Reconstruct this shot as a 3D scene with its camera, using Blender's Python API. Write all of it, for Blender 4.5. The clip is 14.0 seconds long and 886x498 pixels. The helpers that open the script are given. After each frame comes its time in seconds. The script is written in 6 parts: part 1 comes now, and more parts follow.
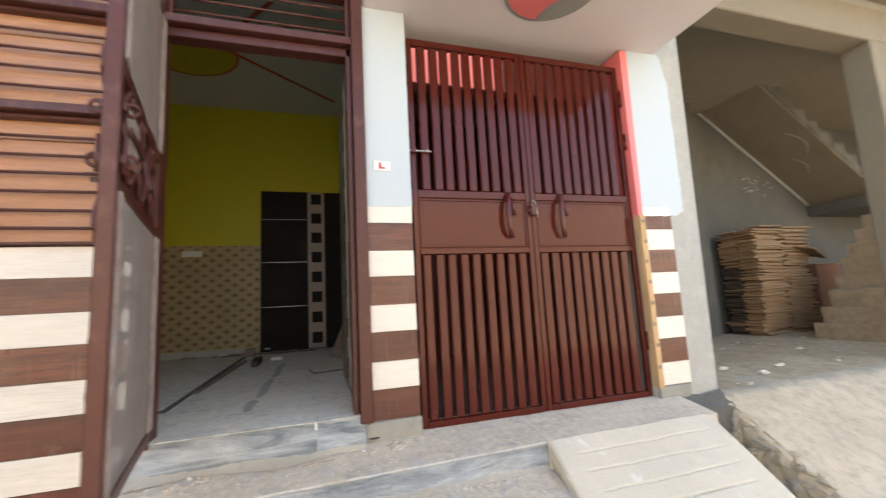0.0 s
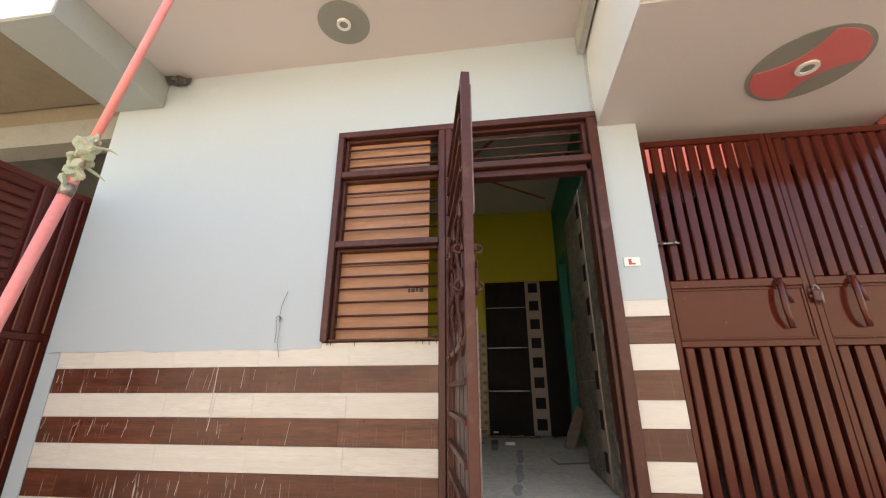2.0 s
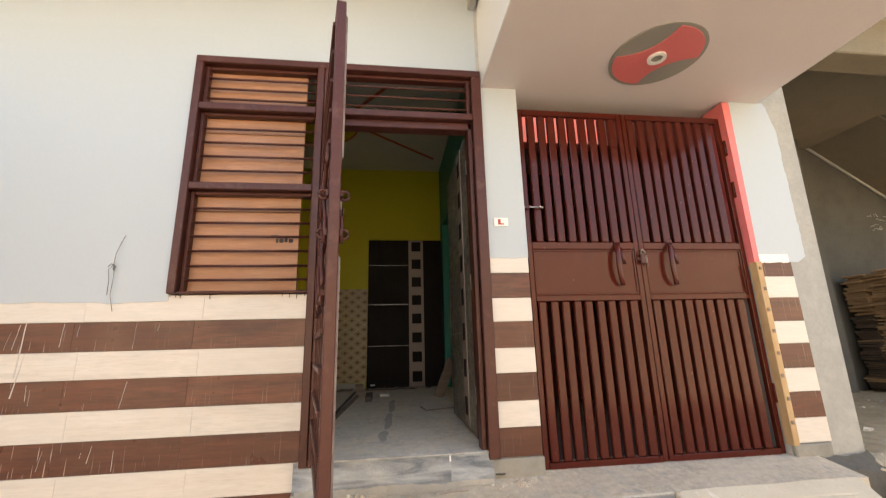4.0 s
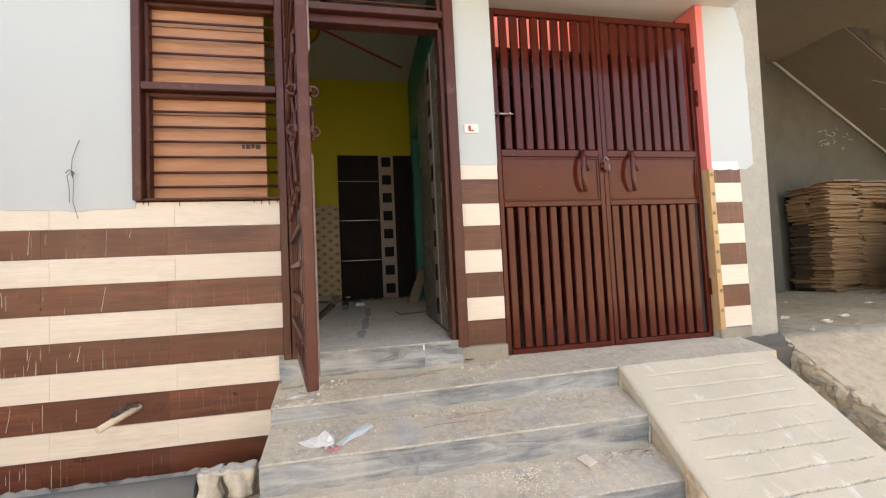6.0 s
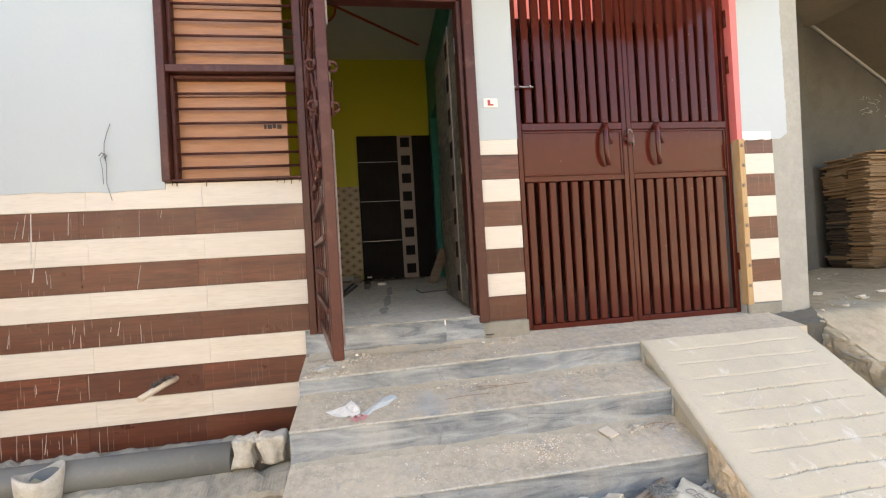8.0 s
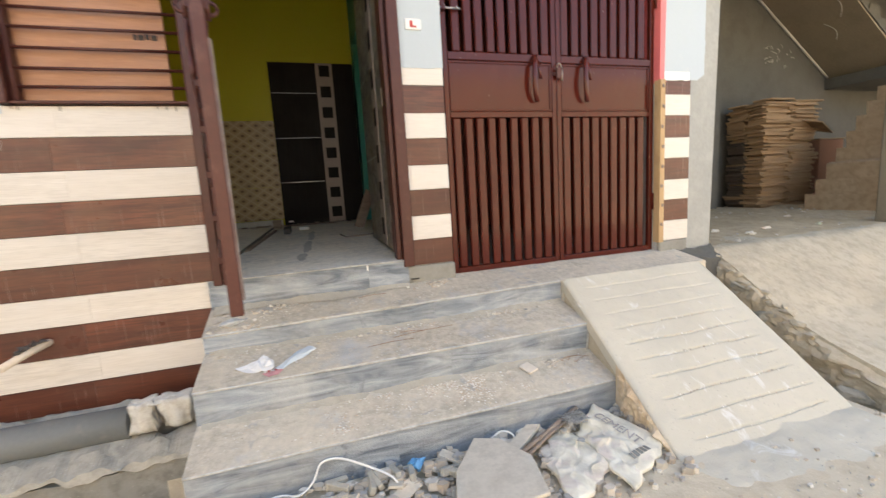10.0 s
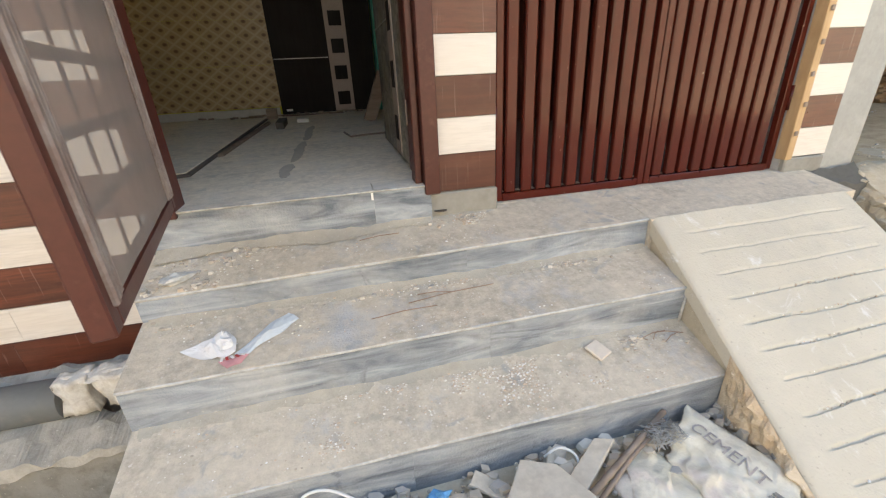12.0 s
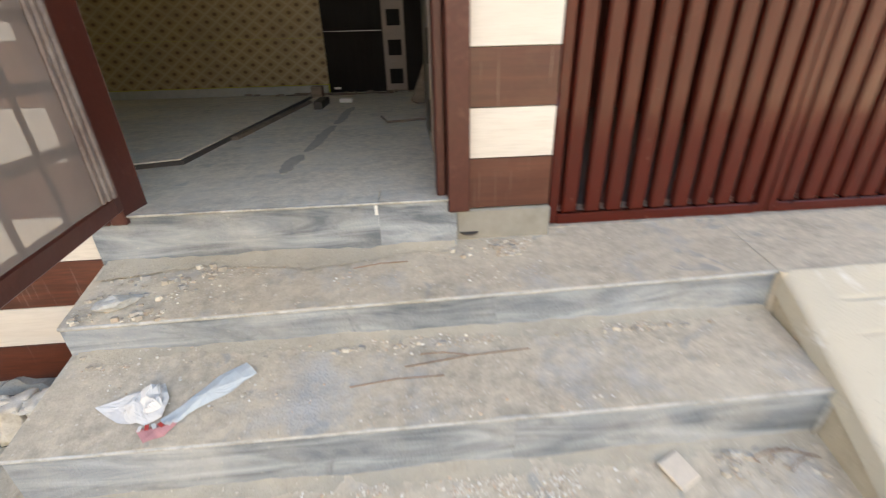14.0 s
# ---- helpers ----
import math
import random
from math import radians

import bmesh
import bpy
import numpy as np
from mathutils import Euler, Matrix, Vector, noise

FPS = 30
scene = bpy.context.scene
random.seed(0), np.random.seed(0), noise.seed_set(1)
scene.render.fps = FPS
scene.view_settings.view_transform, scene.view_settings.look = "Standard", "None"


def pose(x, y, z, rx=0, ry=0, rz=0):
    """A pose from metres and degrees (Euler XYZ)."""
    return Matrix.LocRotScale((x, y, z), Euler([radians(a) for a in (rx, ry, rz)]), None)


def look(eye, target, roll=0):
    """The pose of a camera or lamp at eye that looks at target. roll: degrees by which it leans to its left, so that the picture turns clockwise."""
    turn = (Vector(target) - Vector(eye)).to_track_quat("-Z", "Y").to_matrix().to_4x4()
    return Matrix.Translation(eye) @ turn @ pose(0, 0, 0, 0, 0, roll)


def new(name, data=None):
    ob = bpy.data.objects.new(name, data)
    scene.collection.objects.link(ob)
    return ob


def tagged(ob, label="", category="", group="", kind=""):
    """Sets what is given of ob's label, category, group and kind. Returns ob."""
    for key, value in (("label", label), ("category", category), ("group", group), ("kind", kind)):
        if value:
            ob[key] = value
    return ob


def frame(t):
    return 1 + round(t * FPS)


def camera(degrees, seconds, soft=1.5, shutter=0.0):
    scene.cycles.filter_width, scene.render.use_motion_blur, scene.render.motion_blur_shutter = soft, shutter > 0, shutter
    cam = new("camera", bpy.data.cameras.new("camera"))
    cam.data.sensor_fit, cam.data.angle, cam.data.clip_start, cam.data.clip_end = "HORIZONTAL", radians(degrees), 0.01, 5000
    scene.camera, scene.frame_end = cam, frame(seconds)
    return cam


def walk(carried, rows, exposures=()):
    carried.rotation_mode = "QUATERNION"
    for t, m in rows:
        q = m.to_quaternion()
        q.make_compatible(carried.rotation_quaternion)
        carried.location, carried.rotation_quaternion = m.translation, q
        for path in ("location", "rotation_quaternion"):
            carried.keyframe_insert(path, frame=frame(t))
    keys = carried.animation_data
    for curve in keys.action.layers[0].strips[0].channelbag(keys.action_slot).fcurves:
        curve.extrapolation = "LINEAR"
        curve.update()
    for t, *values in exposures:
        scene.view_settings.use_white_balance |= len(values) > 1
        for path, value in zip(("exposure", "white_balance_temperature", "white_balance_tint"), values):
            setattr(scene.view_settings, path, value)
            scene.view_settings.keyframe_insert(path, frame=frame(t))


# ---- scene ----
cam = camera(94.4, 14.0, 1.2, 0.35)
PATH = [
    (0, (-0.279, -2.255, 0.672), (0.316, -0.363, 0.934), -3.1),
    (0.2, (-0.31, -2.28, 0.699), (0.136, -0.347, 0.959), -2.9),
    (0.5, (-0.389, -2.269, 0.638), (-0.057, -0.315, 0.908), -3.0),
    (0.8, (-0.484, -2.359, 0.658), (-0.254, -0.379, 0.822), -3.0),
    (1, (-0.562, -2.387, 0.641), (-0.414, -0.398, 0.794), -3.1),
    (1.3, (-0.642, -2.474, 0.663), (-0.669, -0.491, 0.924), -2.5),
    (1.5, (-0.679, -2.479, 0.673), (-0.809, -0.525, 1.081), -1.5),
    (1.7, (-0.691, -2.517, 0.726), (-0.905, -0.597, 1.244), -0.9),
    (2, (-0.715, -2.512, 0.723), (-0.975, -0.642, 1.382), -0.1),
    (2.5, (-0.704, -2.501, 0.713), (-0.881, -0.622, 1.373), -0.2),
    (3, (-0.643, -2.481, 0.715), (-0.564, -0.584, 1.343), -0.4),
    (3.5, (-0.604, -2.469, 0.705), (-0.367, -0.579, 1.314), -0.6),
    (4, (-0.614, -2.46, 0.69), (-0.359, -0.533, 1.159), -1.6),
    (6.5, (-0.635, -2.531, 0.543), (-0.233, -0.573, 0.615), -2.8),
    (7, (-0.637, -2.521, 0.525), (-0.275, -0.555, 0.586), -3.0),
    (7.5, (-0.641, -2.533, 0.531), (-0.349, -0.554, 0.574), -3.4),
    (9.8, (-0.613, -2.462, 0.541), (-0.186, -0.52, 0.317), -3.1),
    (10, (-0.55, -2.411, 0.522), (0.031, -0.518, 0.241), -3.5),
    (10.5, (-0.416, -2.232, 0.52), (0.209, -0.387, 0.067), -3.9),
    (11, (-0.344, -2.112, 0.53), (0.153, -0.243, 0.022), -3.5),
    (11.5, (-0.337, -1.895, 0.527), (0.168, -0.073, -0.126), -3.3),
    (12, (-0.385, -1.659, 0.552), (0.034, 0.128, -0.242), -2.8),
    (12.5, (-0.338, -1.585, 0.546), (0.101, 0.168, -0.311), -3.7),
    (13, (-0.122, -1.556, 0.555), (0.57, 0.103, -0.323), -4.8),
    (13.5, (-0.1, -1.493, 0.54), (0.33, 0.244, -0.354), -5.7),
    (14, (-0.171, -1.211, 0.52), (-0.044, 0.592, -0.337), -1.7),
]
walk(cam, [(t, look(eye, aim, roll)) for t, eye, aim, roll in PATH],
     [(0.0, 2.52, 6900, 9), (1.0, 2.35, 7400, 11), (2.0, 2.17, 7400, 11), (3.0, 2.16, 7700, 12), (4.0, 2.26, 8000, 13), (6.5, 2.35, 7600, 11), (11.0, 2.40, 7300, 9), (12.5, 2.42, 7250, 8), (14.0, 2.48, 7250, 8)])

# ---- light ----
world = bpy.data.worlds.new("sky")
scene.world = world
world.use_nodes = True
wn, wl = world.node_tree.nodes, world.node_tree.links
sky = wn.new("ShaderNodeTexSky")
sky.sky_type, sky.sun_disc = "NISHITA", False
sky.sun_elevation, sky.sun_rotation = radians(42), radians(20)
sky.air_density, sky.dust_density = 1.2, 3.0
wl.new(sky.outputs[0], wn["Background"].inputs[0])
wn["Background"].inputs[1].default_value = 0.15
sun = new("sun", bpy.data.lights.new("sun", "SUN"))
sun.data.energy, sun.data.angle, sun.data.color = 3.2, radians(2.0), (1.0, 0.93, 0.82)
sun.matrix_world = look((1.5, 6, 6), (0, 0, 0))

# ---- materials ----


def sock(node, name, value):
    node.inputs[name].default_value = value


class Shader:
    """A principled material that is put together from world-space noise layers."""

    def __init__(self, name, rough=0.7, metal=0.0, spec=0.5):
        self.m = bpy.data.materials.new(name)
        self.m.use_nodes = True
        self.n, self.l = self.m.node_tree.nodes, self.m.node_tree.links
        self.p = self.n["Principled BSDF"]
        sock(self.p, "Roughness", rough)
        sock(self.p, "Metallic", metal)
        sock(self.p, "Specular IOR Level", spec)
        self.pos = self.n.new("ShaderNodeNewGeometry").outputs["Position"]

    def shifted(self, amount=7.0):
        """World position, moved by a chance amount object by object."""
        info = self.n.new("ShaderNodeObjectInfo")
        mul = self.n.new("ShaderNodeVectorMath")
        mul.operation = "MULTIPLY_ADD"
        self.l.new(info.outputs["Random"], mul.inputs[0])
        mul.inputs[1].default_value = (amount, amount * 0.3, amount * 1.7)
        self.l.new(self.pos, mul.inputs[2])
        return mul.outputs[0]

    def random(self):
        return self.n.new("ShaderNodeObjectInfo").outputs["Random"]

    def noise(self, scale, stretch=(1, 1, 1), detail=4.0, rough=0.55, at=None, twist=0.0):
        mp = self.n.new("ShaderNodeMapping")
        mp.inputs["Scale"].default_value = stretch
        self.l.new(at or self.pos, mp.inputs["Vector"])
        t = self.n.new("ShaderNodeTexNoise")
        sock(t, "Scale", scale)
        sock(t, "Detail", detail)
        sock(t, "Roughness", rough)
        sock(t, "Distortion", twist)
        self.l.new(mp.outputs[0], t.inputs["Vector"])
        return t.outputs[0]

    def ramp(self, value, *stops):
        r = self.n.new("ShaderNodeValToRGB")
        e = r.color_ramp.elements
        while len(e) < len(stops):
            e.new(0.5)
        for el, (at, col) in zip(e, stops):
            el.position = at
            el.color = (*col, 1) if isinstance(col, tuple) else (col, col, col, 1)
        self.l.new(value, r.inputs[0])
        return r.outputs[0]

    def mix(self, fac, a, b, how="MIX"):
        x = self.n.new("ShaderNodeMix")
        x.data_type, x.blend_type = "RGBA", how
        for slot, v in ((0, fac), (6, a), (7, b)):
            if isinstance(v, (int, float)):
                x.inputs[slot].default_value = v
            elif isinstance(v, tuple):
                x.inputs[slot].default_value = (*v, 1)
            else:
                self.l.new(v, x.inputs[slot])
        return x.outputs[2]

    def colour(self, c):
        if isinstance(c, tuple):
            sock(self.p, "Base Color", (*c, 1))
        else:
            self.l.new(c, self.p.inputs["Base Color"])
        return self

    def rough(self, v):
        self.l.new(v, self.p.inputs["Roughness"])
        return self

    def bump(self, value, strength=0.3, depth=0.004):
        b = self.n.new("ShaderNodeBump")
        sock(b, "Strength", strength)
        sock(b, "Distance", depth)
        self.l.new(value, b.inputs["Height"])
        self.l.new(b.outputs[0], self.p.inputs["Normal"])
        return self


def scaled(c, k):
    return tuple(min(1.0, v * k) for v in c)


def worn(name, col, rough=0.7, vary=0.15, scale=3.0, grain=60.0, bump=0.15, spec=0.5, metal=0.0, dirt=None, dirty=(0.55, 0.75)):
    """Paint, plaster, metal: large stains, fine grain, a little relief, dirt by patches."""
    s = Shader(name, rough, metal, spec)
    big, fine = s.noise(scale, detail=6), s.noise(grain, detail=3)
    c = s.mix(big, scaled(col, 1 - vary), scaled(col, 1 + vary))
    c = s.mix(s.ramp(fine, (0.35, 0.0), (0.7, 1.0)), c, s.mix(0.5, c, scaled(col, 1 - vary * 1.3)))
    if dirt:
        c = s.mix(s.ramp(s.noise(scale * 2.3, detail=8, rough=0.7), (dirty[0], 0.0), (dirty[1], 1.0)), c, dirt)
    s.colour(c)
    s.rough(s.ramp(big, (0.2, max(0.02, rough - 0.08)), (0.8, min(1, rough + 0.1))))
    return s.bump(fine, bump, 0.003).m


def wood(name, dark, light, along="x", rough=0.45, fine=26.0, streaks=None, spec=0.5):
    """Wood figure drawn out along one axis, another on every piece."""
    s = Shader(name, rough, 0, spec)
    at = s.shifted(9)
    st = {"x": (1.2, 3, 14), "z": (14, 3, 1.0), "y": (10, 1, 10)}[along]
    a = s.noise(2.2, st, 6, 0.6, at, 0.4)
    b = s.noise(fine / 6, tuple(v * 2.2 for v in st), 4, 0.6, at)
    c = s.mix(s.ramp(a, (0.3, 0.0), (0.72, 1.0)), dark, light)
    c = s.mix(s.ramp(b, (0.45, 0.0), (0.7, 0.55)), c, scaled(dark, 0.8))
    c = s.mix(s.ramp(s.random(), (0.0, 0.0), (1.0, 0.6)), c, s.mix(0.55, dark, light))
    if streaks:
        c = s.mix(s.ramp(s.random(), (0.0, 0.0), (1.0, 1.0)), c, s.mix(1.0, c, (0.62, 0.60, 0.62), "MULTIPLY"))
        v = s.noise(6.0, (17.0, 2, 0.62), 2, 0.5)
        where = s.noise(1.6, (1, 1, 1), 2)
        m = s.mix(1.0, s.ramp(v, (0.64, 0.0), (0.665, 1.0)), s.ramp(where, (0.42, 0.0), (0.54, 1.0)), "MULTIPLY")
        sep = s.n.new("ShaderNodeSeparateXYZ")
        s.l.new(s.pos, sep.inputs[0])
        far = s.n.new("ShaderNodeMapRange")
        for k, v in enumerate((-1.8, -2.4, 0.12, 0.75)):
            far.inputs[k + 1].default_value = v
        s.l.new(sep.outputs[0], far.inputs[0])
        c = s.mix(s.mix(1.0, m, far.outputs[0], "MULTIPLY"), c, streaks)
        dust = s.ramp(s.noise(3.4, detail=7, rough=0.7), (0.5, 0.0), (0.85, 0.16))
        c = s.mix(dust, c, (0.30, 0.21, 0.15))
    s.colour(c)
    s.rough(s.ramp(s.noise(5, detail=5), (0.3, rough - 0.1), (0.75, rough + 0.18)))
    return s.bump(b, 0.08, 0.002).m


def stone(name, dark, light, dust, amount=(0.45, 0.62), rough=0.5, grime=0.55):
    """Grey veined slab with dust trodden over it."""
    s = Shader(name, rough)
    at = s.shifted(5)
    veins = s.noise(2.4, (1.0, 3.0, 6.5), 8, 0.62, at, 1.2)
    c = s.mix(s.ramp(veins, (0.34, 0.0), (0.53, 0.5), (0.72, 1.0)), dark, light)
    d = s.ramp(s.noise(3.6, (1, 1, 1), 9, 0.68), (amount[0], 0.0), (amount[1], grime))
    fine = s.noise(140, detail=2)
    speck = s.ramp(s.noise(75, detail=1), (0.70, 0.0), (0.74, 1.0))
    clod = s.ramp(s.noise(26, detail=7, rough=0.75), (0.36, 0.0), (0.66, 1.0))
    powder = s.mix(clod, scaled(dust, 0.72), scaled(dust, 1.22))
    powder = s.mix(s.ramp(s.noise(9.0, (1, 1.6, 1), 6, 0.7), (0.52, 0.0), (0.70, 0.7)), powder, scaled(dust, 0.52))
    powder = s.mix(s.ramp(s.noise(2.1, (1, 2.2, 1), 5), (0.35, 0.0), (0.7, 0.55)), powder, scaled(dust, 1.3))
    c = s.mix(d, c, powder)
    c = s.mix(s.ramp(s.noise(6.5, (1, 1.3, 1), 5, 0.6, twist=0.8), (0.63, 0.0), (0.69, 0.55)), c, scaled(dark, 0.85))
    c = s.mix(s.mix(1.0, speck, d, "MULTIPLY"), c, (0.62, 0.57, 0.5))
    s.colour(c)
    s.rough(s.ramp(d, (0.0, rough), (0.6, 0.92)))
    return s.bump(s.mix(d, fine, s.noise(40, detail=5)), 0.65, 0.008).m


def earth(name, a, b, c, bump=0.6):
    s = Shader(name, 0.95, 0, 0.2)
    n1, n2, n3 = s.noise(1.7, detail=8, rough=0.65), s.noise(14, detail=6, rough=0.7), s.noise(90, detail=3)
    col = s.mix(s.ramp(n1, (0.35, 0.0), (0.65, 1.0)), a, b)
    col = s.mix(s.ramp(n2, (0.45, 0.0), (0.7, 0.8)), col, c)
    col = s.mix(s.ramp(n3, (0.66, 0.0), (0.72, 0.7)), col, scaled(b, 1.35))
    s.colour(col)
    return s.bump(s.mix(0.4, n2, n3), bump, 0.012).m


def chips(name, *cols):
    """Broken bits: a colour by chance for every loose bit."""
    s = Shader(name, 0.85)
    r = s.n.new("ShaderNodeNewGeometry").outputs["Random Per Island"]
    k = len(cols)
    ramp = s.ramp(r, *[(i / k, c) for i, c in enumerate(cols)])
    s.n[-1].color_ramp.interpolation = "CONSTANT"
    s.colour(s.mix(s.ramp(s.noise(60), (0.3, 0.0), (0.8, 0.4)), ramp, (0.40, 0.35, 0.29)))
    return s.bump(s.noise(120), 0.3, 0.002).m


def dado(name):
    """Printed wall tile: beige lattice, a small dark flower at every crossing."""
    s = Shader(name, 0.35)
    sep = s.n.new("ShaderNodeSeparateXYZ")
    s.l.new(s.pos, sep.inputs[0])

    def op(kind, a, b=0.0):
        x = s.n.new("ShaderNodeMath")
        x.operation = kind
        for i, v in enumerate((a, b)):
            if isinstance(v, (int, float)):
                x.inputs[i].default_value = v
            else:
                s.l.new(v, x.inputs[i])
        return x.outputs[0]
    flat = op("ADD", sep.outputs[0], sep.outputs[1])
    u = op("MULTIPLY", op("ADD", flat, op("MULTIPLY", sep.outputs[2], 1.35)), 6.2)
    v = op("MULTIPLY", op("SUBTRACT", flat, op("MULTIPLY", sep.outputs[2], 1.35)), 6.2)
    fu = op("ABSOLUTE", op("SUBTRACT", op("FRACT", u), 0.5))
    fv = op("ABSOLUTE", op("SUBTRACT", op("FRACT", v), 0.5))
    near = op("MAXIMUM", fu, fv)
    dot = op("ADD", op("MULTIPLY", fu, fu), op("MULTIPLY", fv, fv))
    base = s.mix(s.noise(8, detail=4), (0.33, 0.235, 0.115), (0.44, 0.325, 0.17))
    lattice = s.ramp(near, (0.36, 0.0), (0.46, 0.42))
    c = s.mix(lattice, base, (0.58, 0.50, 0.36))
    c = s.mix(s.ramp(dot, (0.008, 0.9), (0.055, 0.0)), c, (0.12, 0.062, 0.028))
    c = s.mix(s.ramp(s.noise(4, detail=7), (0.5, 0.0), (0.8, 0.5)), c, (0.25, 0.2, 0.14))
    return s.colour(c).m


def ramp_cement():
    """Trowelled cement: sandy and grey patches, pale scuffs, pits."""
    s = Shader("ramp_cement", 0.92, 0, 0.25)
    c = s.mix(s.ramp(s.noise(2.3, detail=7, rough=0.62), (0.32, 0.0), (0.68, 1.0)), (0.53, 0.485, 0.395), (0.605, 0.55, 0.445))
    c = s.mix(s.ramp(s.noise(5.5, (1, 1, 1), 8, 0.7), (0.50, 0.0), (0.70, 0.42)), c, (0.45, 0.425, 0.37))
    c = s.mix(s.ramp(s.noise(4.2, (1.4, 0.7, 1), 6, 0.7, twist=1.5), (0.60, 0.0), (0.68, 0.6)), c, (0.74, 0.73, 0.71))
    c = s.mix(s.ramp(s.noise(70, detail=2), (0.66, 0.0), (0.72, 0.5)), c, (0.38, 0.34, 0.28))
    s.colour(c)
    return s.bump(s.mix(0.5, s.noise(22, detail=6, rough=0.65), s.noise(110, detail=2)), 0.5, 0.007).m


def gate_gloss():
    """Brushed gloss enamel: wavy sheet, a little dust, gloss that changes by patches."""
    s = Shader("gate_brown_gloss", 0.14, 0, 0.28)
    at = s.shifted(3)
    c = s.mix(s.noise(2.2, detail=5), (0.062, 0.0098, 0.0058), (0.086, 0.0138, 0.0080))
    c = s.mix(s.ramp(s.noise(5.0, (1, 1, 0.5), 7, 0.7, at), (0.56, 0.0), (0.90, 0.5)), c, (0.104, 0.026, 0.0175))
    c = s.mix(s.ramp(s.noise(46, (1, 1, 0.6), 3), (0.71, 0.0), (0.75, 0.8)), c, (0.20, 0.11, 0.085))
    s.colour(c)
    s.rough(s.ramp(s.noise(3.0, (1, 1, 0.6), 5, 0.6, at), (0.3, 0.06), (0.75, 0.20)))
    wave = s.noise(7.0, (1, 1, 0.45), 3, 0.5, at)
    return s.bump(s.mix(0.12, wave, s.noise(60, detail=2)), 0.22, 0.006).m


M_WALL = worn("wall_paint", (0.470, 0.528, 0.566), 0.6, 0.04, 1.2, 90, 0.12, dirt=(0.62, 0.61, 0.58), dirty=(0.62, 0.95))
M_SOFFIT = worn("pink_white_paint", (0.64, 0.57, 0.555), 0.6, 0.04, 1.5, 80, 0.1)
M_WHITE = worn("white_paint", (0.80, 0.79, 0.76), 0.55, 0.04, 2.0, 70, 0.1, dirt=(0.6, 0.57, 0.5), dirty=(0.62, 0.9))
M_PINK = worn("pink_paint", (0.80, 0.20, 0.20), 0.5, 0.06, 3.0, 70, 0.1)
M_GREYPAINT = worn("grey_green_paint", (0.27, 0.26, 0.23), 0.55, 0.08, 4.0, 80, 0.1)
M_ROSE = worn("rose_red_paint", (0.66, 0.16, 0.16), 0.5, 0.06, 4.0, 80, 0.1)
M_CREAM = wood("cream_wood_tile", (0.63, 0.57, 0.50), (0.74, 0.69, 0.63), "x", 0.42)
M_BROWN = wood("brown_wood_tile", (0.058, 0.016, 0.010), (0.205, 0.059, 0.029), "x", 0.34, streaks=(0.62, 0.52, 0.45))
M_GATE = gate_gloss()
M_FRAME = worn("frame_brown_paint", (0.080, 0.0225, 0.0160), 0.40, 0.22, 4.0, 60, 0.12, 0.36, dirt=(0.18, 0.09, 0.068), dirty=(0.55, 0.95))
M_DUSTYFRAME = worn("dusty_brown_paint", (0.19, 0.135, 0.115), 0.7, 0.2, 5.0, 60, 0.15, dirt=(0.30, 0.26, 0.235), dirty=(0.40, 0.70))
M_TWIG = worn("dry_twig", (0.36, 0.215, 0.14), 0.85, 0.2, 12, 90, 0.2)
M_STEEL = worn("dull_steel", (0.30, 0.25, 0.22), 0.45, 0.2, 9.0, 90, 0.2, metal=0.7, dirt=(0.2, 0.09, 0.05))
M_PLY = wood("orange_plywood", (0.28, 0.122, 0.060), (0.52, 0.262, 0.140), "x", 0.5)
M_PLANK = wood("raw_yellow_plank", (0.40, 0.235, 0.105), (0.66, 0.47, 0.26), "z", 0.7)
M_BARE = worn("bare_weathered_cement", (0.30, 0.285, 0.25), 0.9, 0.15, 1.8, 40, 0.5, 0.25, dirt=(0.20, 0.19, 0.16), dirty=(0.5, 0.8))
M_COLUMN = worn("grey_column_render", (0.385, 0.38, 0.35), 0.9, 0.14, 2.5, 45, 0.5, 0.25, dirt=(0.46, 0.45, 0.42), dirty=(0.5, 0.8))
M_STAIR = earth("raw_stair_concrete", (0.36, 0.265, 0.175), (0.47, 0.36, 0.25), (0.27, 0.19, 0.12))
M_BEAM = worn("grey_beam_paint", (0.36, 0.385, 0.375), 0.6, 0.08, 2, 60, 0.15)
M_BOUNCE = worn("bounce_wall_cream", (0.50, 0.455, 0.38), 0.9, 0.1, 0.6, 20, 0.2)
M_DRIP = worn("dried_whitewash", (0.60, 0.56, 0.52), 0.8, 0.2, 8, 60, 0.2)
M_SMEAR = worn("mortar_smear", (0.50, 0.46, 0.40), 0.9, 0.2, 9, 50, 0.3)
M_FADED = worn("faded_print", (0.42, 0.375, 0.35), 0.8, 0.35, 25, 80, 0.1)
M_OLDWOOD = wood("old_brown_wood", (0.17, 0.122, 0.09), (0.36, 0.285, 0.225), "x", 0.8)
# Same veined slab: darker tones on risers, paler ones under dust on treads.
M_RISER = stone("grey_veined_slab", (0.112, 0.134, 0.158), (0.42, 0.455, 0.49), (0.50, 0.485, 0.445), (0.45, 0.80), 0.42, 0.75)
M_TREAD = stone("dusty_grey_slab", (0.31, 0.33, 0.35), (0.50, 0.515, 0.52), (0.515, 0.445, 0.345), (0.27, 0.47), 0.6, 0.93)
M_LANDING = stone("dusty_landing_cement", (0.36, 0.365, 0.36), (0.50, 0.50, 0.485), (0.555, 0.48, 0.375), (0.24, 0.44), 0.7, 0.95)
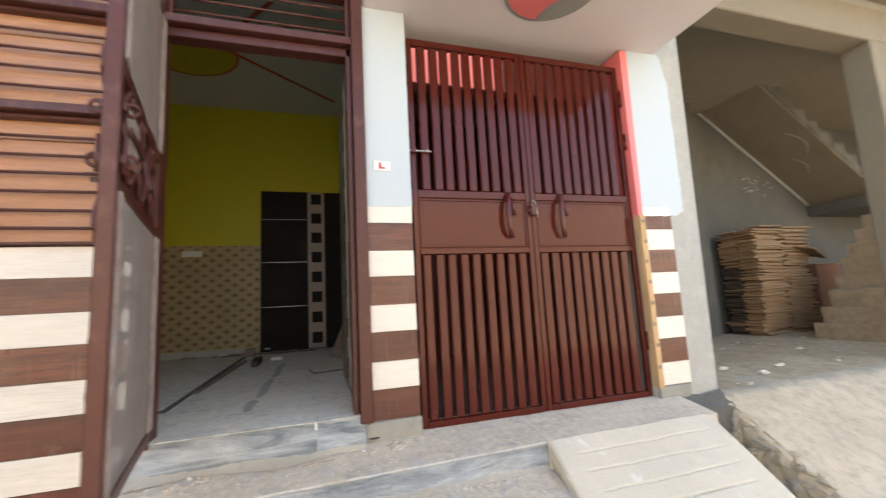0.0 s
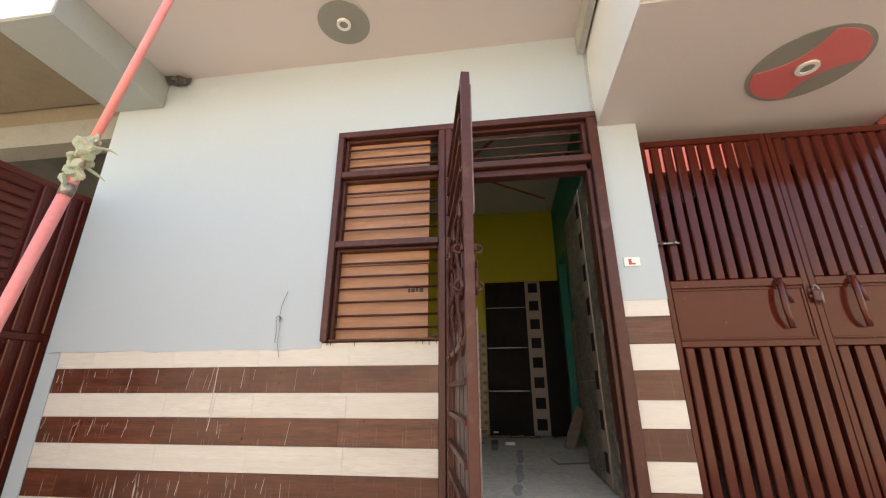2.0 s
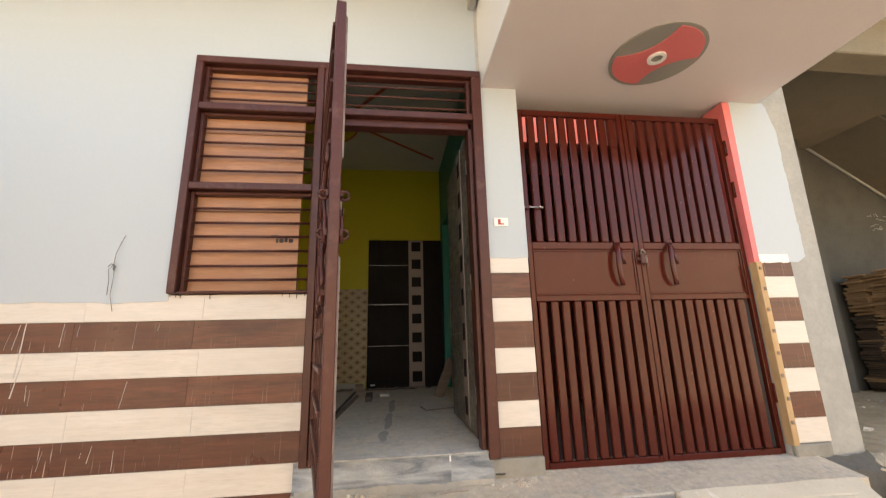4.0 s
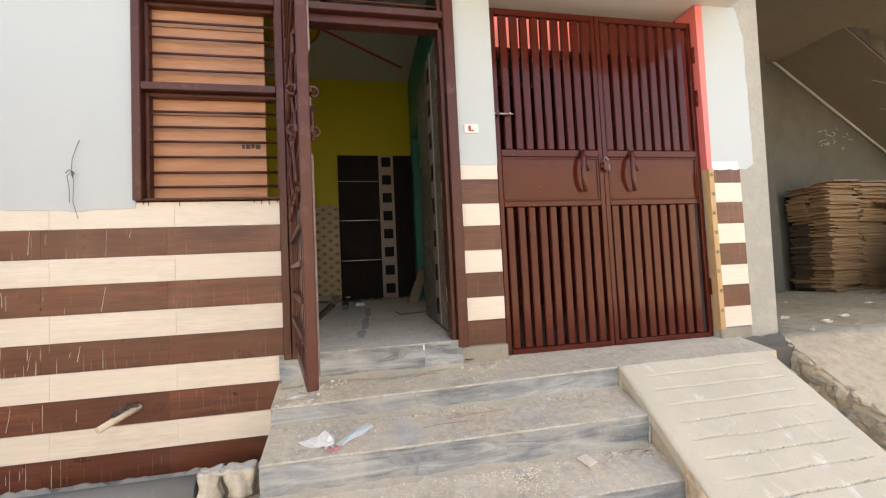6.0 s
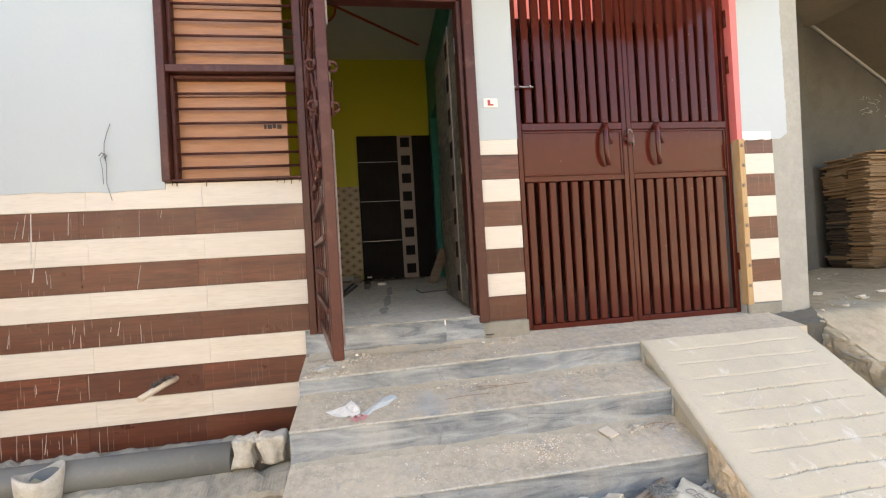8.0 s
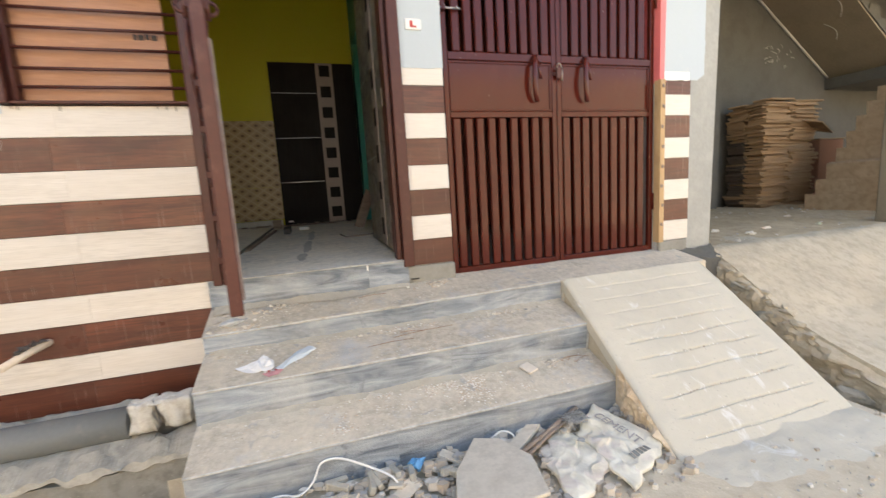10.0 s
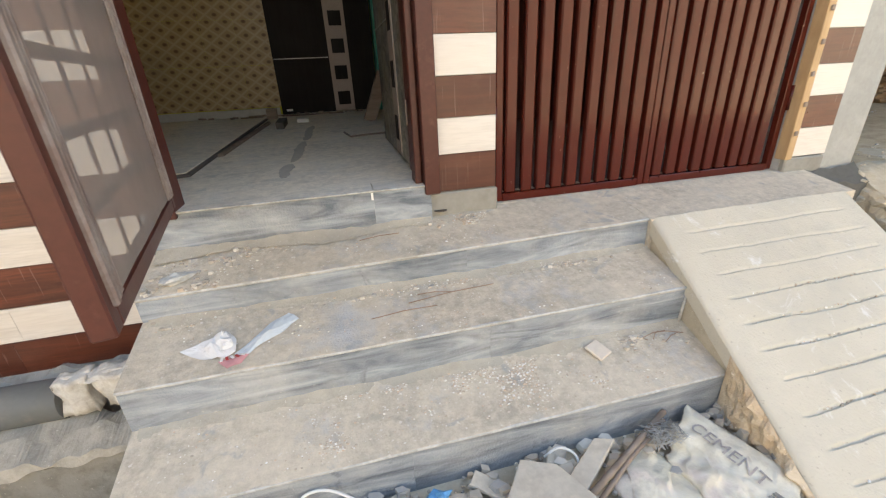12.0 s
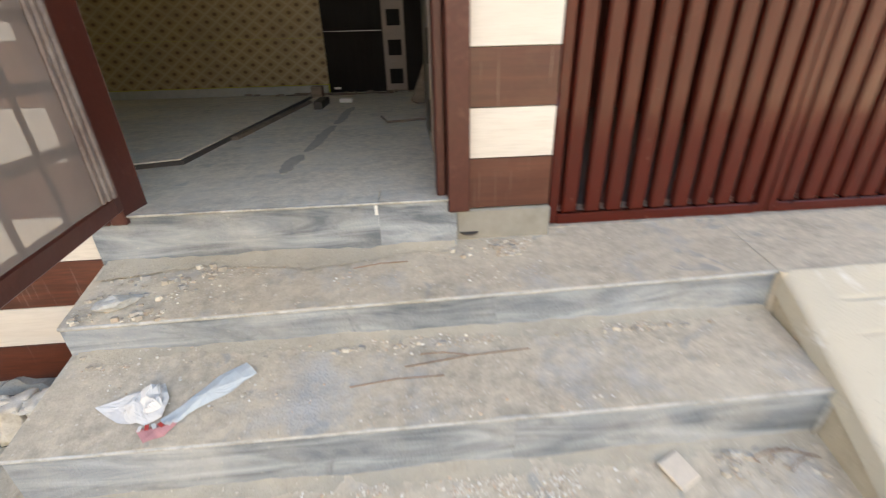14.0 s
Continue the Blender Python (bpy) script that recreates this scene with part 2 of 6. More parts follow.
M_EDGE = worn("worn_slab_edge", (0.52, 0.52, 0.505), 0.7, 0.25, 8, 60, 0.2, dirt=(0.34, 0.33, 0.30), dirty=(0.45, 0.62))
M_CEMENT = worn("cement_plaster", (0.48, 0.47, 0.44), 0.9, 0.14, 2.5, 45, 0.5, 0.25, dirt=(0.36, 0.34, 0.29), dirty=(0.5, 0.8))
M_RAMP = ramp_cement()
# Darker than bare cement: porch and recess shade put into the colour.
M_DARKCEM = worn("dark_shaded_plaster", (0.125, 0.120, 0.108), 0.9, 0.2, 1.6, 40, 0.5, 0.25, dirt=(0.09, 0.085, 0.075), dirty=(0.45, 0.8))
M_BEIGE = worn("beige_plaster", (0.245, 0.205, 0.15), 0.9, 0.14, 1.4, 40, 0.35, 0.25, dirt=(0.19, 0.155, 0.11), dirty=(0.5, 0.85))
M_EARTH = earth("dirt", (0.46, 0.395, 0.295), (0.56, 0.485, 0.37), (0.36, 0.30, 0.22))
M_STREET = earth("street_cement_dust", (0.56, 0.47, 0.345), (0.64, 0.55, 0.415), (0.47, 0.385, 0.28))
M_PORCHDIRT = earth("brown_porch_dirt", (0.46, 0.36, 0.235), (0.55, 0.45, 0.31), (0.33, 0.25, 0.165))
M_DRAINSHADE = earth("shaded_drain_cement", (0.25, 0.24, 0.21), (0.34, 0.32, 0.28), (0.18, 0.17, 0.145), 0.6)
M_DUST = earth("trodden_dust", (0.42, 0.38, 0.31), (0.49, 0.445, 0.365), (0.36, 0.32, 0.26), 0.9)
M_KERB = earth("dusty_kerb_cement", (0.39, 0.365, 0.31), (0.50, 0.465, 0.395), (0.27, 0.25, 0.21), 0.6)
M_SLAB = worn("beige_slab", (0.64, 0.56, 0.45), 0.85, 0.12, 6, 60, 0.4, 0.25, dirt=(0.48, 0.41, 0.32), dirty=(0.45, 0.75))
M_SHARD = worn("pale_tile_shard", (0.70, 0.60, 0.49), 0.7, 0.15, 9, 60, 0.3)
M_ORANGE = earth("orange_rubble", (0.60, 0.46, 0.31), (0.70, 0.59, 0.44), (0.48, 0.33, 0.20), 1.0)
M_YELLOW = worn("yellow_paint", (0.50, 0.46, 0.015), 0.55, 0.06, 1.5, 60, 0.1)
M_TEAL = worn("teal_paint", (0.03, 0.27, 0.20), 0.5, 0.08, 1.5, 60, 0.1)
M_CEIL = worn("ceiling_paint", (0.60, 0.58, 0.55), 0.7, 0.05, 1.5, 60, 0.1)
M_LINE = worn("red_line_paint", (0.42, 0.07, 0.03), 0.55, 0.06, 4, 60, 0.1)
M_DISC = worn("mustard_paint", (0.48, 0.42, 0.03), 0.55, 0.06, 2, 60, 0.1)
M_MARBLE = stone("mottled_marble_laminate", (0.03, 0.03, 0.03), (0.30, 0.28, 0.23), (0.32, 0.29, 0.22), (0.48, 0.62), 0.4, 0.5)
M_DADO = dado("lattice_tile")
M_BLACK = wood("black_brown_laminate", (0.008, 0.006, 0.006), (0.022, 0.016, 0.013), "z", 0.6, spec=0.15)
M_SILVER = worn("silver_strip", (0.36, 0.36, 0.37), 0.35, 0.05, 5, 60, 0.05, metal=0.8)
M_TAUPE = worn("taupe_laminate", (0.33, 0.26, 0.22), 0.5, 0.15, 7, 60, 0.1)
M_FLOOR = stone("interior_grey_floor", (0.60, 0.58, 0.53), (0.75, 0.71, 0.64), (0.78, 0.69, 0.56), (0.22, 0.52), 0.7, 0.85)
M_CARD = wood("cardboard", (0.25, 0.150, 0.078), (0.47, 0.315, 0.18), "x", 0.9)
M_CARDDARK = wood("dark_cardboard", (0.055, 0.045, 0.035), (0.14, 0.10, 0.07), "x", 0.9)
M_REDBRICK = worn("reddish_box", (0.27, 0.13, 0.08), 0.9, 0.2, 4, 50, 0.2)
M_PVC = worn("grey_pvc", (0.195, 0.20, 0.195), 0.5, 0.1, 4, 60, 0.1, dirt=(0.34, 0.31, 0.27), dirty=(0.56, 0.95))
M_SACK = worn("dusty_white_sack", (0.68, 0.65, 0.59), 0.85, 0.12, 8, 120, 0.5, 0.3, dirt=(0.42, 0.36, 0.28), dirty=(0.45, 0.75))
M_PAPER = worn("crumpled_paper", (0.74, 0.72, 0.70), 0.6, 0.1, 10, 60, 0.1, dirt=(0.5, 0.45, 0.4), dirty=(0.55, 0.85))
M_FOIL = worn("grey_foil_paper", (0.60, 0.64, 0.66), 0.35, 0.12, 10, 60, 0.1)
M_PINKPRINT = worn("washed_red_print", (0.55, 0.27, 0.28), 0.6, 0.25, 30, 60, 0.1)
M_REDPRINT = worn("red_print", (0.5, 0.06, 0.05), 0.6, 0.15, 20, 60, 0.1)
M_DARKPRINT = worn("dark_print", (0.06, 0.045, 0.04), 0.7, 0.2, 20, 80, 0.1)
M_WIREDARK = worn("dark_wire", (0.07, 0.06, 0.055), 0.6, 0.1, 20, 80, 0.1)
M_WIREGREY = worn("rusty_wire", (0.20, 0.155, 0.145), 0.6, 0.15, 20, 80, 0.1)
M_WIREWHITE = worn("white_cable", (0.74, 0.73, 0.70), 0.5, 0.08, 12, 60, 0.1)
M_BLUE = worn("blue_plastic", (0.10, 0.30, 0.55), 0.35, 0.2, 20, 60, 0.1)
M_POLE = worn("pink_pole_paint", (0.80, 0.255, 0.235), 0.45, 0.12, 3, 50, 0.15, dirt=(0.72, 0.38, 0.30), dirty=(0.5, 0.9))
M_RAG = worn("pale_green_rag", (0.36, 0.42, 0.29), 0.95, 0.3, 12, 120, 0.6, dirt=(0.50, 0.44, 0.32), dirty=(0.4, 0.6))
M_PLASTIC = worn("white_plastic", (0.80, 0.79, 0.76), 0.35, 0.04, 6, 60, 0.05)
M_RUBBLE = chips("rubble_bits", (0.52, 0.465, 0.385), (0.45, 0.395, 0.325), (0.57, 0.51, 0.43), (0.40, 0.345, 0.28), (0.66, 0.61, 0.53), (0.36, 0.345, 0.325), (0.49, 0.395, 0.30))
M_FLAKES = chips("paint_flakes", (0.80, 0.76, 0.68), (0.66, 0.57, 0.46), (0.52, 0.43, 0.33), (0.86, 0.84, 0.81), (0.45, 0.38, 0.30), (0.62, 0.46, 0.33))


def bag_print():
    s = Shader("printed_cement_sack", 0.8)
    c = s.mix(s.ramp(s.noise(5, detail=6, twist=1.5), (0.35, 0.0), (0.65, 1.0)), (0.63, 0.57, 0.45), (0.79, 0.735, 0.61))
    c = s.mix(s.ramp(s.noise(5.2, detail=3, twist=1.2), (0.52, 0.0), (0.66, 0.42)), c, (0.58, 0.44, 0.43))
    c = s.mix(s.ramp(s.noise(4.6, (1, 1.5, 1), 3), (0.57, 0.0), (0.68, 0.5)), c, (0.66, 0.56, 0.36))
    c = s.mix(s.ramp(s.noise(11, detail=8, rough=0.7), (0.50, 0.0), (0.72, 0.6)), c, (0.36, 0.32, 0.27))
    return s.colour(c).bump(s.noise(18, detail=6), 0.7, 0.012).m


def gauze():
    """Dusty insect netting: threads too fine to build, so part of the light goes straight through."""
    s = Shader("dusty_netting", 0.8)
    s.colour(s.mix(s.noise(7, detail=5), (0.22, 0.185, 0.165), (0.36, 0.315, 0.285)))
    clear = s.n.new("ShaderNodeBsdfTransparent")
    mx = s.n.new("ShaderNodeMixShader")
    mx.inputs[0].default_value = 0.66
    s.l.new(clear.outputs[0], mx.inputs[1])
    s.l.new(s.p.outputs[0], mx.inputs[2])
    s.l.new(mx.outputs[0], s.n["Material Output"].inputs[0])
    return s.m


M_SACKPRINT, M_GAUZE = bag_print(), gauze()

# ---- mesh helpers ----


def cuboid(bm, x0, x1, y0, y1, z0, z1, bevel=0.0):
    made = bmesh.ops.create_cube(bm, size=1)["verts"]
    for v in made:
        v.co = Vector(((x0, x1)[v.co.x > 0], (y0, y1)[v.co.y > 0], (z0, z1)[v.co.z > 0]))
    if bevel:
        edges = list({e for v in made for e in v.link_edges})
        bmesh.ops.bevel(bm, geom=edges, offset=bevel, segments=1, affect="EDGES")
    return bm


def box(*a, **k):
    return cuboid(bmesh.new(), *a, **k)


def tube(bm, pts, r, n=8, r2=None):
    """A round rod through the points."""
    pts = [Vector(p) for p in pts]
    rings = []
    for i, p in enumerate(pts):
        d = (pts[min(i + 1, len(pts) - 1)] - pts[max(i - 1, 0)]).normalized()
        up = Vector((0, 0, 1)) if abs(d.z) < 0.9 else Vector((1, 0, 0))
        u = d.cross(up).normalized()
        w = u.cross(d)
        rr = r if r2 is None else r + (r2 - r) * i / (len(pts) - 1)
        rings.append([bm.verts.new(p + rr * (math.cos(2 * math.pi * k / n) * u + math.sin(2 * math.pi * k / n) * w)) for k in range(n)])
    for a, b in zip(rings, rings[1:]):
        for k in range(n):
            bm.faces.new((a[k], a[(k + 1) % n], b[(k + 1) % n], b[k])).smooth = True
    bm.faces.new(rings[0][::-1])
    bm.faces.new(rings[-1])
    return bm


def prism(bm, profile, x0, x1, steps=1, rough=0.0, freq=6.0):
    """A (y, z) outline drawn out along x, with an uneven surface if wanted."""
    rows = []
    for i in range(steps + 1):
        x = x0 + (x1 - x0) * i / steps
        row = []
        for y, z in profile:
            k = noise.noise(Vector((x, y, z)) * freq) * rough
            row.append(bm.verts.new((x, y + k * 0.5, z + k)))
        rows.append(row)
    n = len(profile)
    for a, b in zip(rows, rows[1:]):
        for k in range(n):
            bm.faces.new((a[k], a[(k + 1) % n], b[(k + 1) % n], b[k]))
    bm.faces.new(rows[0][::-1])
    bm.faces.new(rows[-1])
    bmesh.ops.recalc_face_normals(bm, faces=bm.faces)
    return bm


def disc(bm, c, r0, r1, z0, z1, n=48):
    """A flat ring (or disc, r0 = 0) lying between two heights."""
    lo, hi = min(z0, z1), max(z0, z1)
    outer = [[bm.verts.new((c[0] + r1 * math.cos(2 * math.pi * k / n), c[1] + r1 * math.sin(2 * math.pi * k / n), z)) for k in range(n)] for z in (lo, hi)]
    for k in range(n):
        bm.faces.new((outer[0][k], outer[0][(k + 1) % n], outer[1][(k + 1) % n], outer[1][k]))
    if r0:
        inner = [[bm.verts.new((c[0] + r0 * math.cos(2 * math.pi * k / n), c[1] + r0 * math.sin(2 * math.pi * k / n), z)) for k in range(n)] for z in (lo, hi)]
        for k in range(n):
            j = (k + 1) % n
            bm.faces.new((inner[0][j], inner[0][k], inner[1][k], inner[1][j]))
            bm.faces.new((outer[0][j], outer[0][k], inner[0][k], inner[0][j]))
            bm.faces.new((outer[1][k], outer[1][j], inner[1][j], inner[1][k]))
    else:
        bm.faces.new(outer[0][::-1])
        bm.faces.new(outer[1])
    return bm


def mesh_of(name, bm, material):
    me = bpy.data.meshes.new(name)
    bm.to_mesh(me)
    bm.free()
    me.materials.append(material)
    return me


def part(name, bm, material, parent, label=""):
    """Links a bmesh as one mesh object under a thing or under a part."""
    ob = new(name, mesh_of(name, bm, material))
    ob.parent = parent
    return tagged(ob, label)


def piece(name, mesh, parent, at=(0, 0, 0), turn=(0, 0, 0)):
    """A further object on a mesh that others share."""
    ob = new(name, mesh)
    ob.parent = parent
    ob.location, ob.rotation_euler = at, turn
    return ob


def solid(name, bm, material, label="", category="", group="", kind=""):
    """A thing, or a piece of the setting, that is one mesh."""
    return tagged(new(name, mesh_of(name, bm, material)), label, category, group, kind)


def thing(name, label, category, group="", kind="", at=(0, 0, 0), turn=0.0):
    ob = new(name)
    ob.location, ob.rotation_euler = at, (0, 0, turn)
    return tagged(ob, label, category, group, kind)


def setting(name, bm, material, label="", category=""):
    return solid(name, bm, material, label, category, kind="structure")


def lump(bm, c, size, seed, sub=2, rough=0.35):
    """A broken, uneven stone."""
    made = bmesh.ops.create_icosphere(bm, subdivisions=sub, radius=0.5)["verts"]
    for v in made:
        k = 1 + rough * noise.noise(v.co * 2.6 + Vector((seed * 3.1, seed, 0)))
        v.co = Vector((v.co.x * size[0] * k + c[0], v.co.y * size[1] * k + c[1], v.co.z * size[2] * k + c[2]))
    return bm


def scatter(name, count, place, size, flat, seed, material, label, category):
    """Many tiny loose bits as one object; place(rng) gives a point on the surface."""
    rng = random.Random(seed)
    verts, faces = [], []
    for _ in range(count):
        x, y, z = place(rng)
        s = size[0] + (size[1] - size[0]) * rng.random() ** 2.5
        a = rng.random() * 6.28
        h = s * flat * (0.5 + rng.random())
        k, b = 4 + rng.randrange(2), len(verts)
        for top in (0, 1):
            for i in range(k):
                r = s * (0.55 + 0.5 * rng.random()) * (0.8 if top else 1)
                t = a + 6.283 * i / k
                verts.append((x + r * math.cos(t), y + 0.7 * r * math.sin(t), z - 0.002 + top * (h + 0.002)))
        faces.append(tuple(range(b + k, b + 2 * k)))
        for i in range(k):
            j = (i + 1) % k
            faces.append((b + i, b + j, b + k + j, b + k + i))
    me = bpy.data.meshes.new(name)
    me.from_pydata(verts, [], faces)
    me.materials.append(material)
    return tagged(new(name, me), label, category, kind="stuff")

# ---- large structure: the house front ----
# Height of the unseen upper walls, raised to keep the street shaded.
TOP = 6.4


def wavy_sheet(x0, x1, z_low, z_top, y, thick, amp, freq, seed, right=0.0):
    """A paint skin with an uneven lower edge (and an uneven right edge where right > 0)."""
    bm = bmesh.new()
    n = max(10, int((x1 - x0) / 0.02))
    front, back = [], []
    for i in range(n + 1):
        x = x0 + (x1 - x0) * i / n
        z = z_low + amp * (noise.noise((x * freq, seed, 0)) + 0.5 * noise.noise((x * freq * 3, seed, 4)))
        front.append((bm.verts.new((x, y, z)), bm.verts.new((x, y, z_top))))
        back.append((bm.verts.new((x, y + thick, z)), bm.verts.new((x, y + thick, z_top))))
    for i in range(n):
        bm.faces.new((front[i][0], front[i + 1][0], front[i + 1][1], front[i][1]))
        bm.faces.new((back[i][0], front[i][0], front[i][1], back[i][1])) if i == 0 else None
        bm.faces.new((back[i + 1][0], front[i + 1][0], front[i][0], back[i][0]))
    bm.faces.new((front[n][0], back[n][0], back[n][1], front[n][1]))
    return bm


bm = bmesh.new()
cuboid(bm, -3.84, -1.86, 0.012, 0.22, -1.0, TOP)           # left of the window
cuboid(bm, -1.86, -1.09, 0.012, 0.22, -1.0, 1.015)         # under the window
cuboid(bm, -1.86, 0.0, 0.012, 0.22, 2.56, TOP)             # over window and door
cuboid(bm, -1.09, 0.0, 0.03, 0.22, -1.0, 0.10)             # under the door
cuboid(bm, 0.0, 0.254, 0.012, 0.22, -1.0, TOP)             # pillar between door and gate
cuboid(bm, 0.254, 1.905, 0.012, 0.22, 2.602, 3.6)           # over the gate
cuboid(bm, 1.905, 2.135, 0.025, 0.22, -1.0, TOP)           # pillar beyond the gate
wall_front = setting("wall_front", bm, M_CEMENT, "plastered house front behind striped tiles", "wall")

part("paint", wavy_sheet(-3.84, -1.84, 0.982, 3.25, -0.004, 0.014, 0.022, 2.6, 1.0), M_WALL, wall_front, "pale blue-white wall paint with a ragged lower edge")
part("paint", box(-1.84, -0.02, -0.004, 0.010, 2.55, 3.25), M_WALL, wall_front)
part("paint", wavy_sheet(-0.02, 0.256, 1.232, 2.45, -0.004, 0.014, 0.01, 5, 2.0), M_WALL, wall_front)
part("paint", box(0.2545, 0.2575, 0.002, 0.2, 1.235, 2.44), M_WALL, wall_front)
part("paint", box(-3.843, -3.8405, -0.003, 0.215, -0.5, 3.0), M_WALL, wall_front)
part("paint", box(-3.84, -3.725, -0.003, 0.011, -0.45, 0.98), M_WALL, wall_front)

# whitewash drips that ran down over the tiles
rng = random.Random(44)
bm = bmesh.new()
drips = [(-2.52, 0.876, 0.60, 0.006, -0.012), (-2.50, 0.72, 0.50, 0.004, -0.03)]
for z_top in (0.874, 0.574, 0.275, -0.024, -0.322):
    for _ in range(12 if z_top > 0.5 else 7):
        x = -1.75 - 1.95 * rng.random() ** 0.8
        if -1.95 < x < -1.78 and z_top < 0:
            continue
        drips.append((x, z_top - 0.05 * rng.random(), z_top - rng.uniform(0.05, 0.15), rng.uniform(0.0009, 0.0024), rng.uniform(-0.025, 0.006)))
for x, z1, z0, half, lean in drips:
    rows = []
    for i in range(7):
        t = i / 6
        w = half * (0.45 + 0.55 * t) * (1 + 0.5 * noise.noise((x * 40, t * 5, 1)))
        cx, z = x + lean * t + 0.003 * noise.noise((x * 9, t * 4, 3)), z1 + (z0 - z1) * t
        rows.append([bm.verts.new((cx + dx * w, y, z)) for dx, y in ((-1, 0.001), (-0.5, -0.0018), (0.5, -0.0018), (1, 0.001))])
    for p, q in zip(rows, rows[1:]):
        for j in range(3):
            bm.faces.new((p[j], q[j], q[j + 1], p[j + 1]))
    bm.faces.new(rows[-1])
tagged(part("paint_drips", bm, M_DRIP, wall_front, "dried whitewash drips on the tiles"), kind="stuff")

# paint on the far pillar, torn away along its right side
bm = bmesh.new()
n = 90
ring = []
for i in range(n + 1):
    u = i / n
    z = 1.205 + (2.447 - 1.205) * u
    edge = 2.272 - 0.06 * max(0, (z - 2.2) / 0.25) ** 1.5 - (0.07 * (1 - (z - 1.205) / 0.04) if z < 1.245 else 0.0)
    edge += 0.010 * noise.noise((0, 3, z * 8)) + 0.006 * noise.noise((0, 5, z * 31))
    x_in = 1.904 + 0.02 * u
    ring.append((bm.verts.new((x_in, 0.006, z)), bm.verts.new((edge, 0.006, z)), bm.verts.new((edge, 0.014, z))))
for a, b in zip(ring, ring[1:]):
    bm.faces.new((a[0], a[1], b[1], b[0]))
    bm.faces.new((a[1], a[2], b[2], b[1]))
part("paint", bm, M_WALL, wall_front, "pale paint torn away along the column")
part("paint", wavy_sheet(1.903, 2.13, 1.20, 1.26, 0.002, 0.02, 0.014, 9, 6.0), M_WHITE, wall_front)

jamb = setting("gate_jamb", box(1.866, 1.9225, 0.0068, 0.2, 1.19, 2.44), M_PINK, "pink painted reveal beside the gate", "jamb")
setting("gate_jamb_foot", box(1.868, 1.9225, 0.026, 0.2, -0.02, 1.19), M_CEMENT, "bare cement reveal behind a plank", "jamb")

bm = box(2.137, 2.362, 0.013, 0.24, -0.9, 3.0, bevel=0.008)
for v in bm.verts:
    if v.co.x > 2.3:
        v.co.x += 0.028 * (v.co.z + 0.07) if v.co.z > -0.07 else 0.0
setting("cement_column", bm, M_COLUMN, "bare grey cement column with smeared plaster", "column")

# slabs overhead
bm = box(0.012, 2.165, -0.955, 0.011, 2.445, 2.60)
slab_right = setting("balcony_slab", bm, M_SOFFIT, "pinkish white underside of a projecting balcony", "balcony")
part("inner_soffit", box(0.2585, 1.8655, 0.0115, 0.30, 2.4455, 2.6015), M_SOFFIT, slab_right)
part("fascia", box(0.004, 2.173, -0.975, -0.9555, 2.452, 3.6), M_WHITE, slab_right, "white painted balcony front")
part("side_wall", box(0.004, 0.0115, -0.955, 0.0, 2.449, 3.6), M_WHITE, slab_right)
part("side_wall", box(2.1655, 2.173, -0.955, 0.0, 2.449, 3.6), M_WALL, slab_right)

slab_left = setting("porch_slab", box(-3.86, -0.003, -1.0, 0.011, 3.25, 3.42), M_SOFFIT, "pinkish white porch soffit", "ceiling")
part("fascia", box(-3.86, -0.003, -1.02, -1.0005, 3.24, 3.6), M_WHITE, slab_left)
part("rib", box(-0.062, -0.012, -0.99, -0.006, 3.08, 3.249, bevel=0.004), M_CEMENT, slab_left, "grey cement rib under the soffit")
beam = setting("porch_beam", box(-3.90, -3.42, -0.92, -0.006, 2.975, 3.249, bevel=0.006), M_BEAM, "grey-blue painted beam under the porch slab", "beam")
part("beam_end", box(-3.898, -3.422, -0.93, -0.9205, 2.98, 3.246), M_WHITE, beam)
lump_bm = bmesh.new()
for k, dx in enumerate((0, 0.05, 0.1)):
    lump(lump_bm, (-3.36 + dx, -0.05, 3.215 - 0.012 * k), (0.11, 0.08, 0.07), k, 2, 0.8)
solid("wasp_nest", lump_bm, M_WIREDARK, "dark dry lump stuck under the porch soffit", "nest")


def ceiling_rose(c, z, r, turn):
    """Painted roundel: grey disc, waisted pink field, white boss."""
    ob = thing("ceiling_roundel", "grey and pink painted roundel on the soffit", "ceiling rose", at=(c[0], c[1], z))
    part("disc", disc(bmesh.new(), (0, 0), 0, r, -0.006, 0.002), M_GREYPAINT, ob)
    return ob


rose = ceiling_rose((1.05, -0.417), 2.445, 0.285, 0)
bm = bmesh.new()
pts = []
for k in range(72):
    u, v = math.cos(2 * math.pi * k / 72), math.sin(2 * math.pi * k / 72)
    half = 0.262 * abs(u) if abs(v) > 0.7 else 0.115 + 0.072 * (abs(v) / 0.7) ** 2
    pts.append((math.copysign(half, u), 0.262 * v))
tilt = radians(40)
lo = [bm.verts.new((x * math.cos(tilt) - y * math.sin(tilt), x * math.sin(tilt) + y * math.cos(tilt), -0.010)) for x, y in pts]
bm.faces.new(lo[::-1])
top = [bm.verts.new((v.co.x, v.co.y, -0.004)) for v in lo]
for k in range(72):
    bm.faces.new((lo[k], lo[(k + 1) % 72], top[(k + 1) % 72], top[k]))
bmesh.ops.recalc_face_normals(bm, faces=bm.faces)
part("field", bm, M_ROSE, rose, "pink waisted field")
part("boss", disc(bmesh.new(), (0, 0), 0.035, 0.056, -0.022, -0.006), M_WHITE, rose)
part("boss_center", disc(bmesh.new(), (0, 0), 0, 0.036, -0.014, -0.006), M_GREYPAINT, rose)
rose_b = ceiling_rose((-1.735, -0.365), 3.25, 0.185, 0)
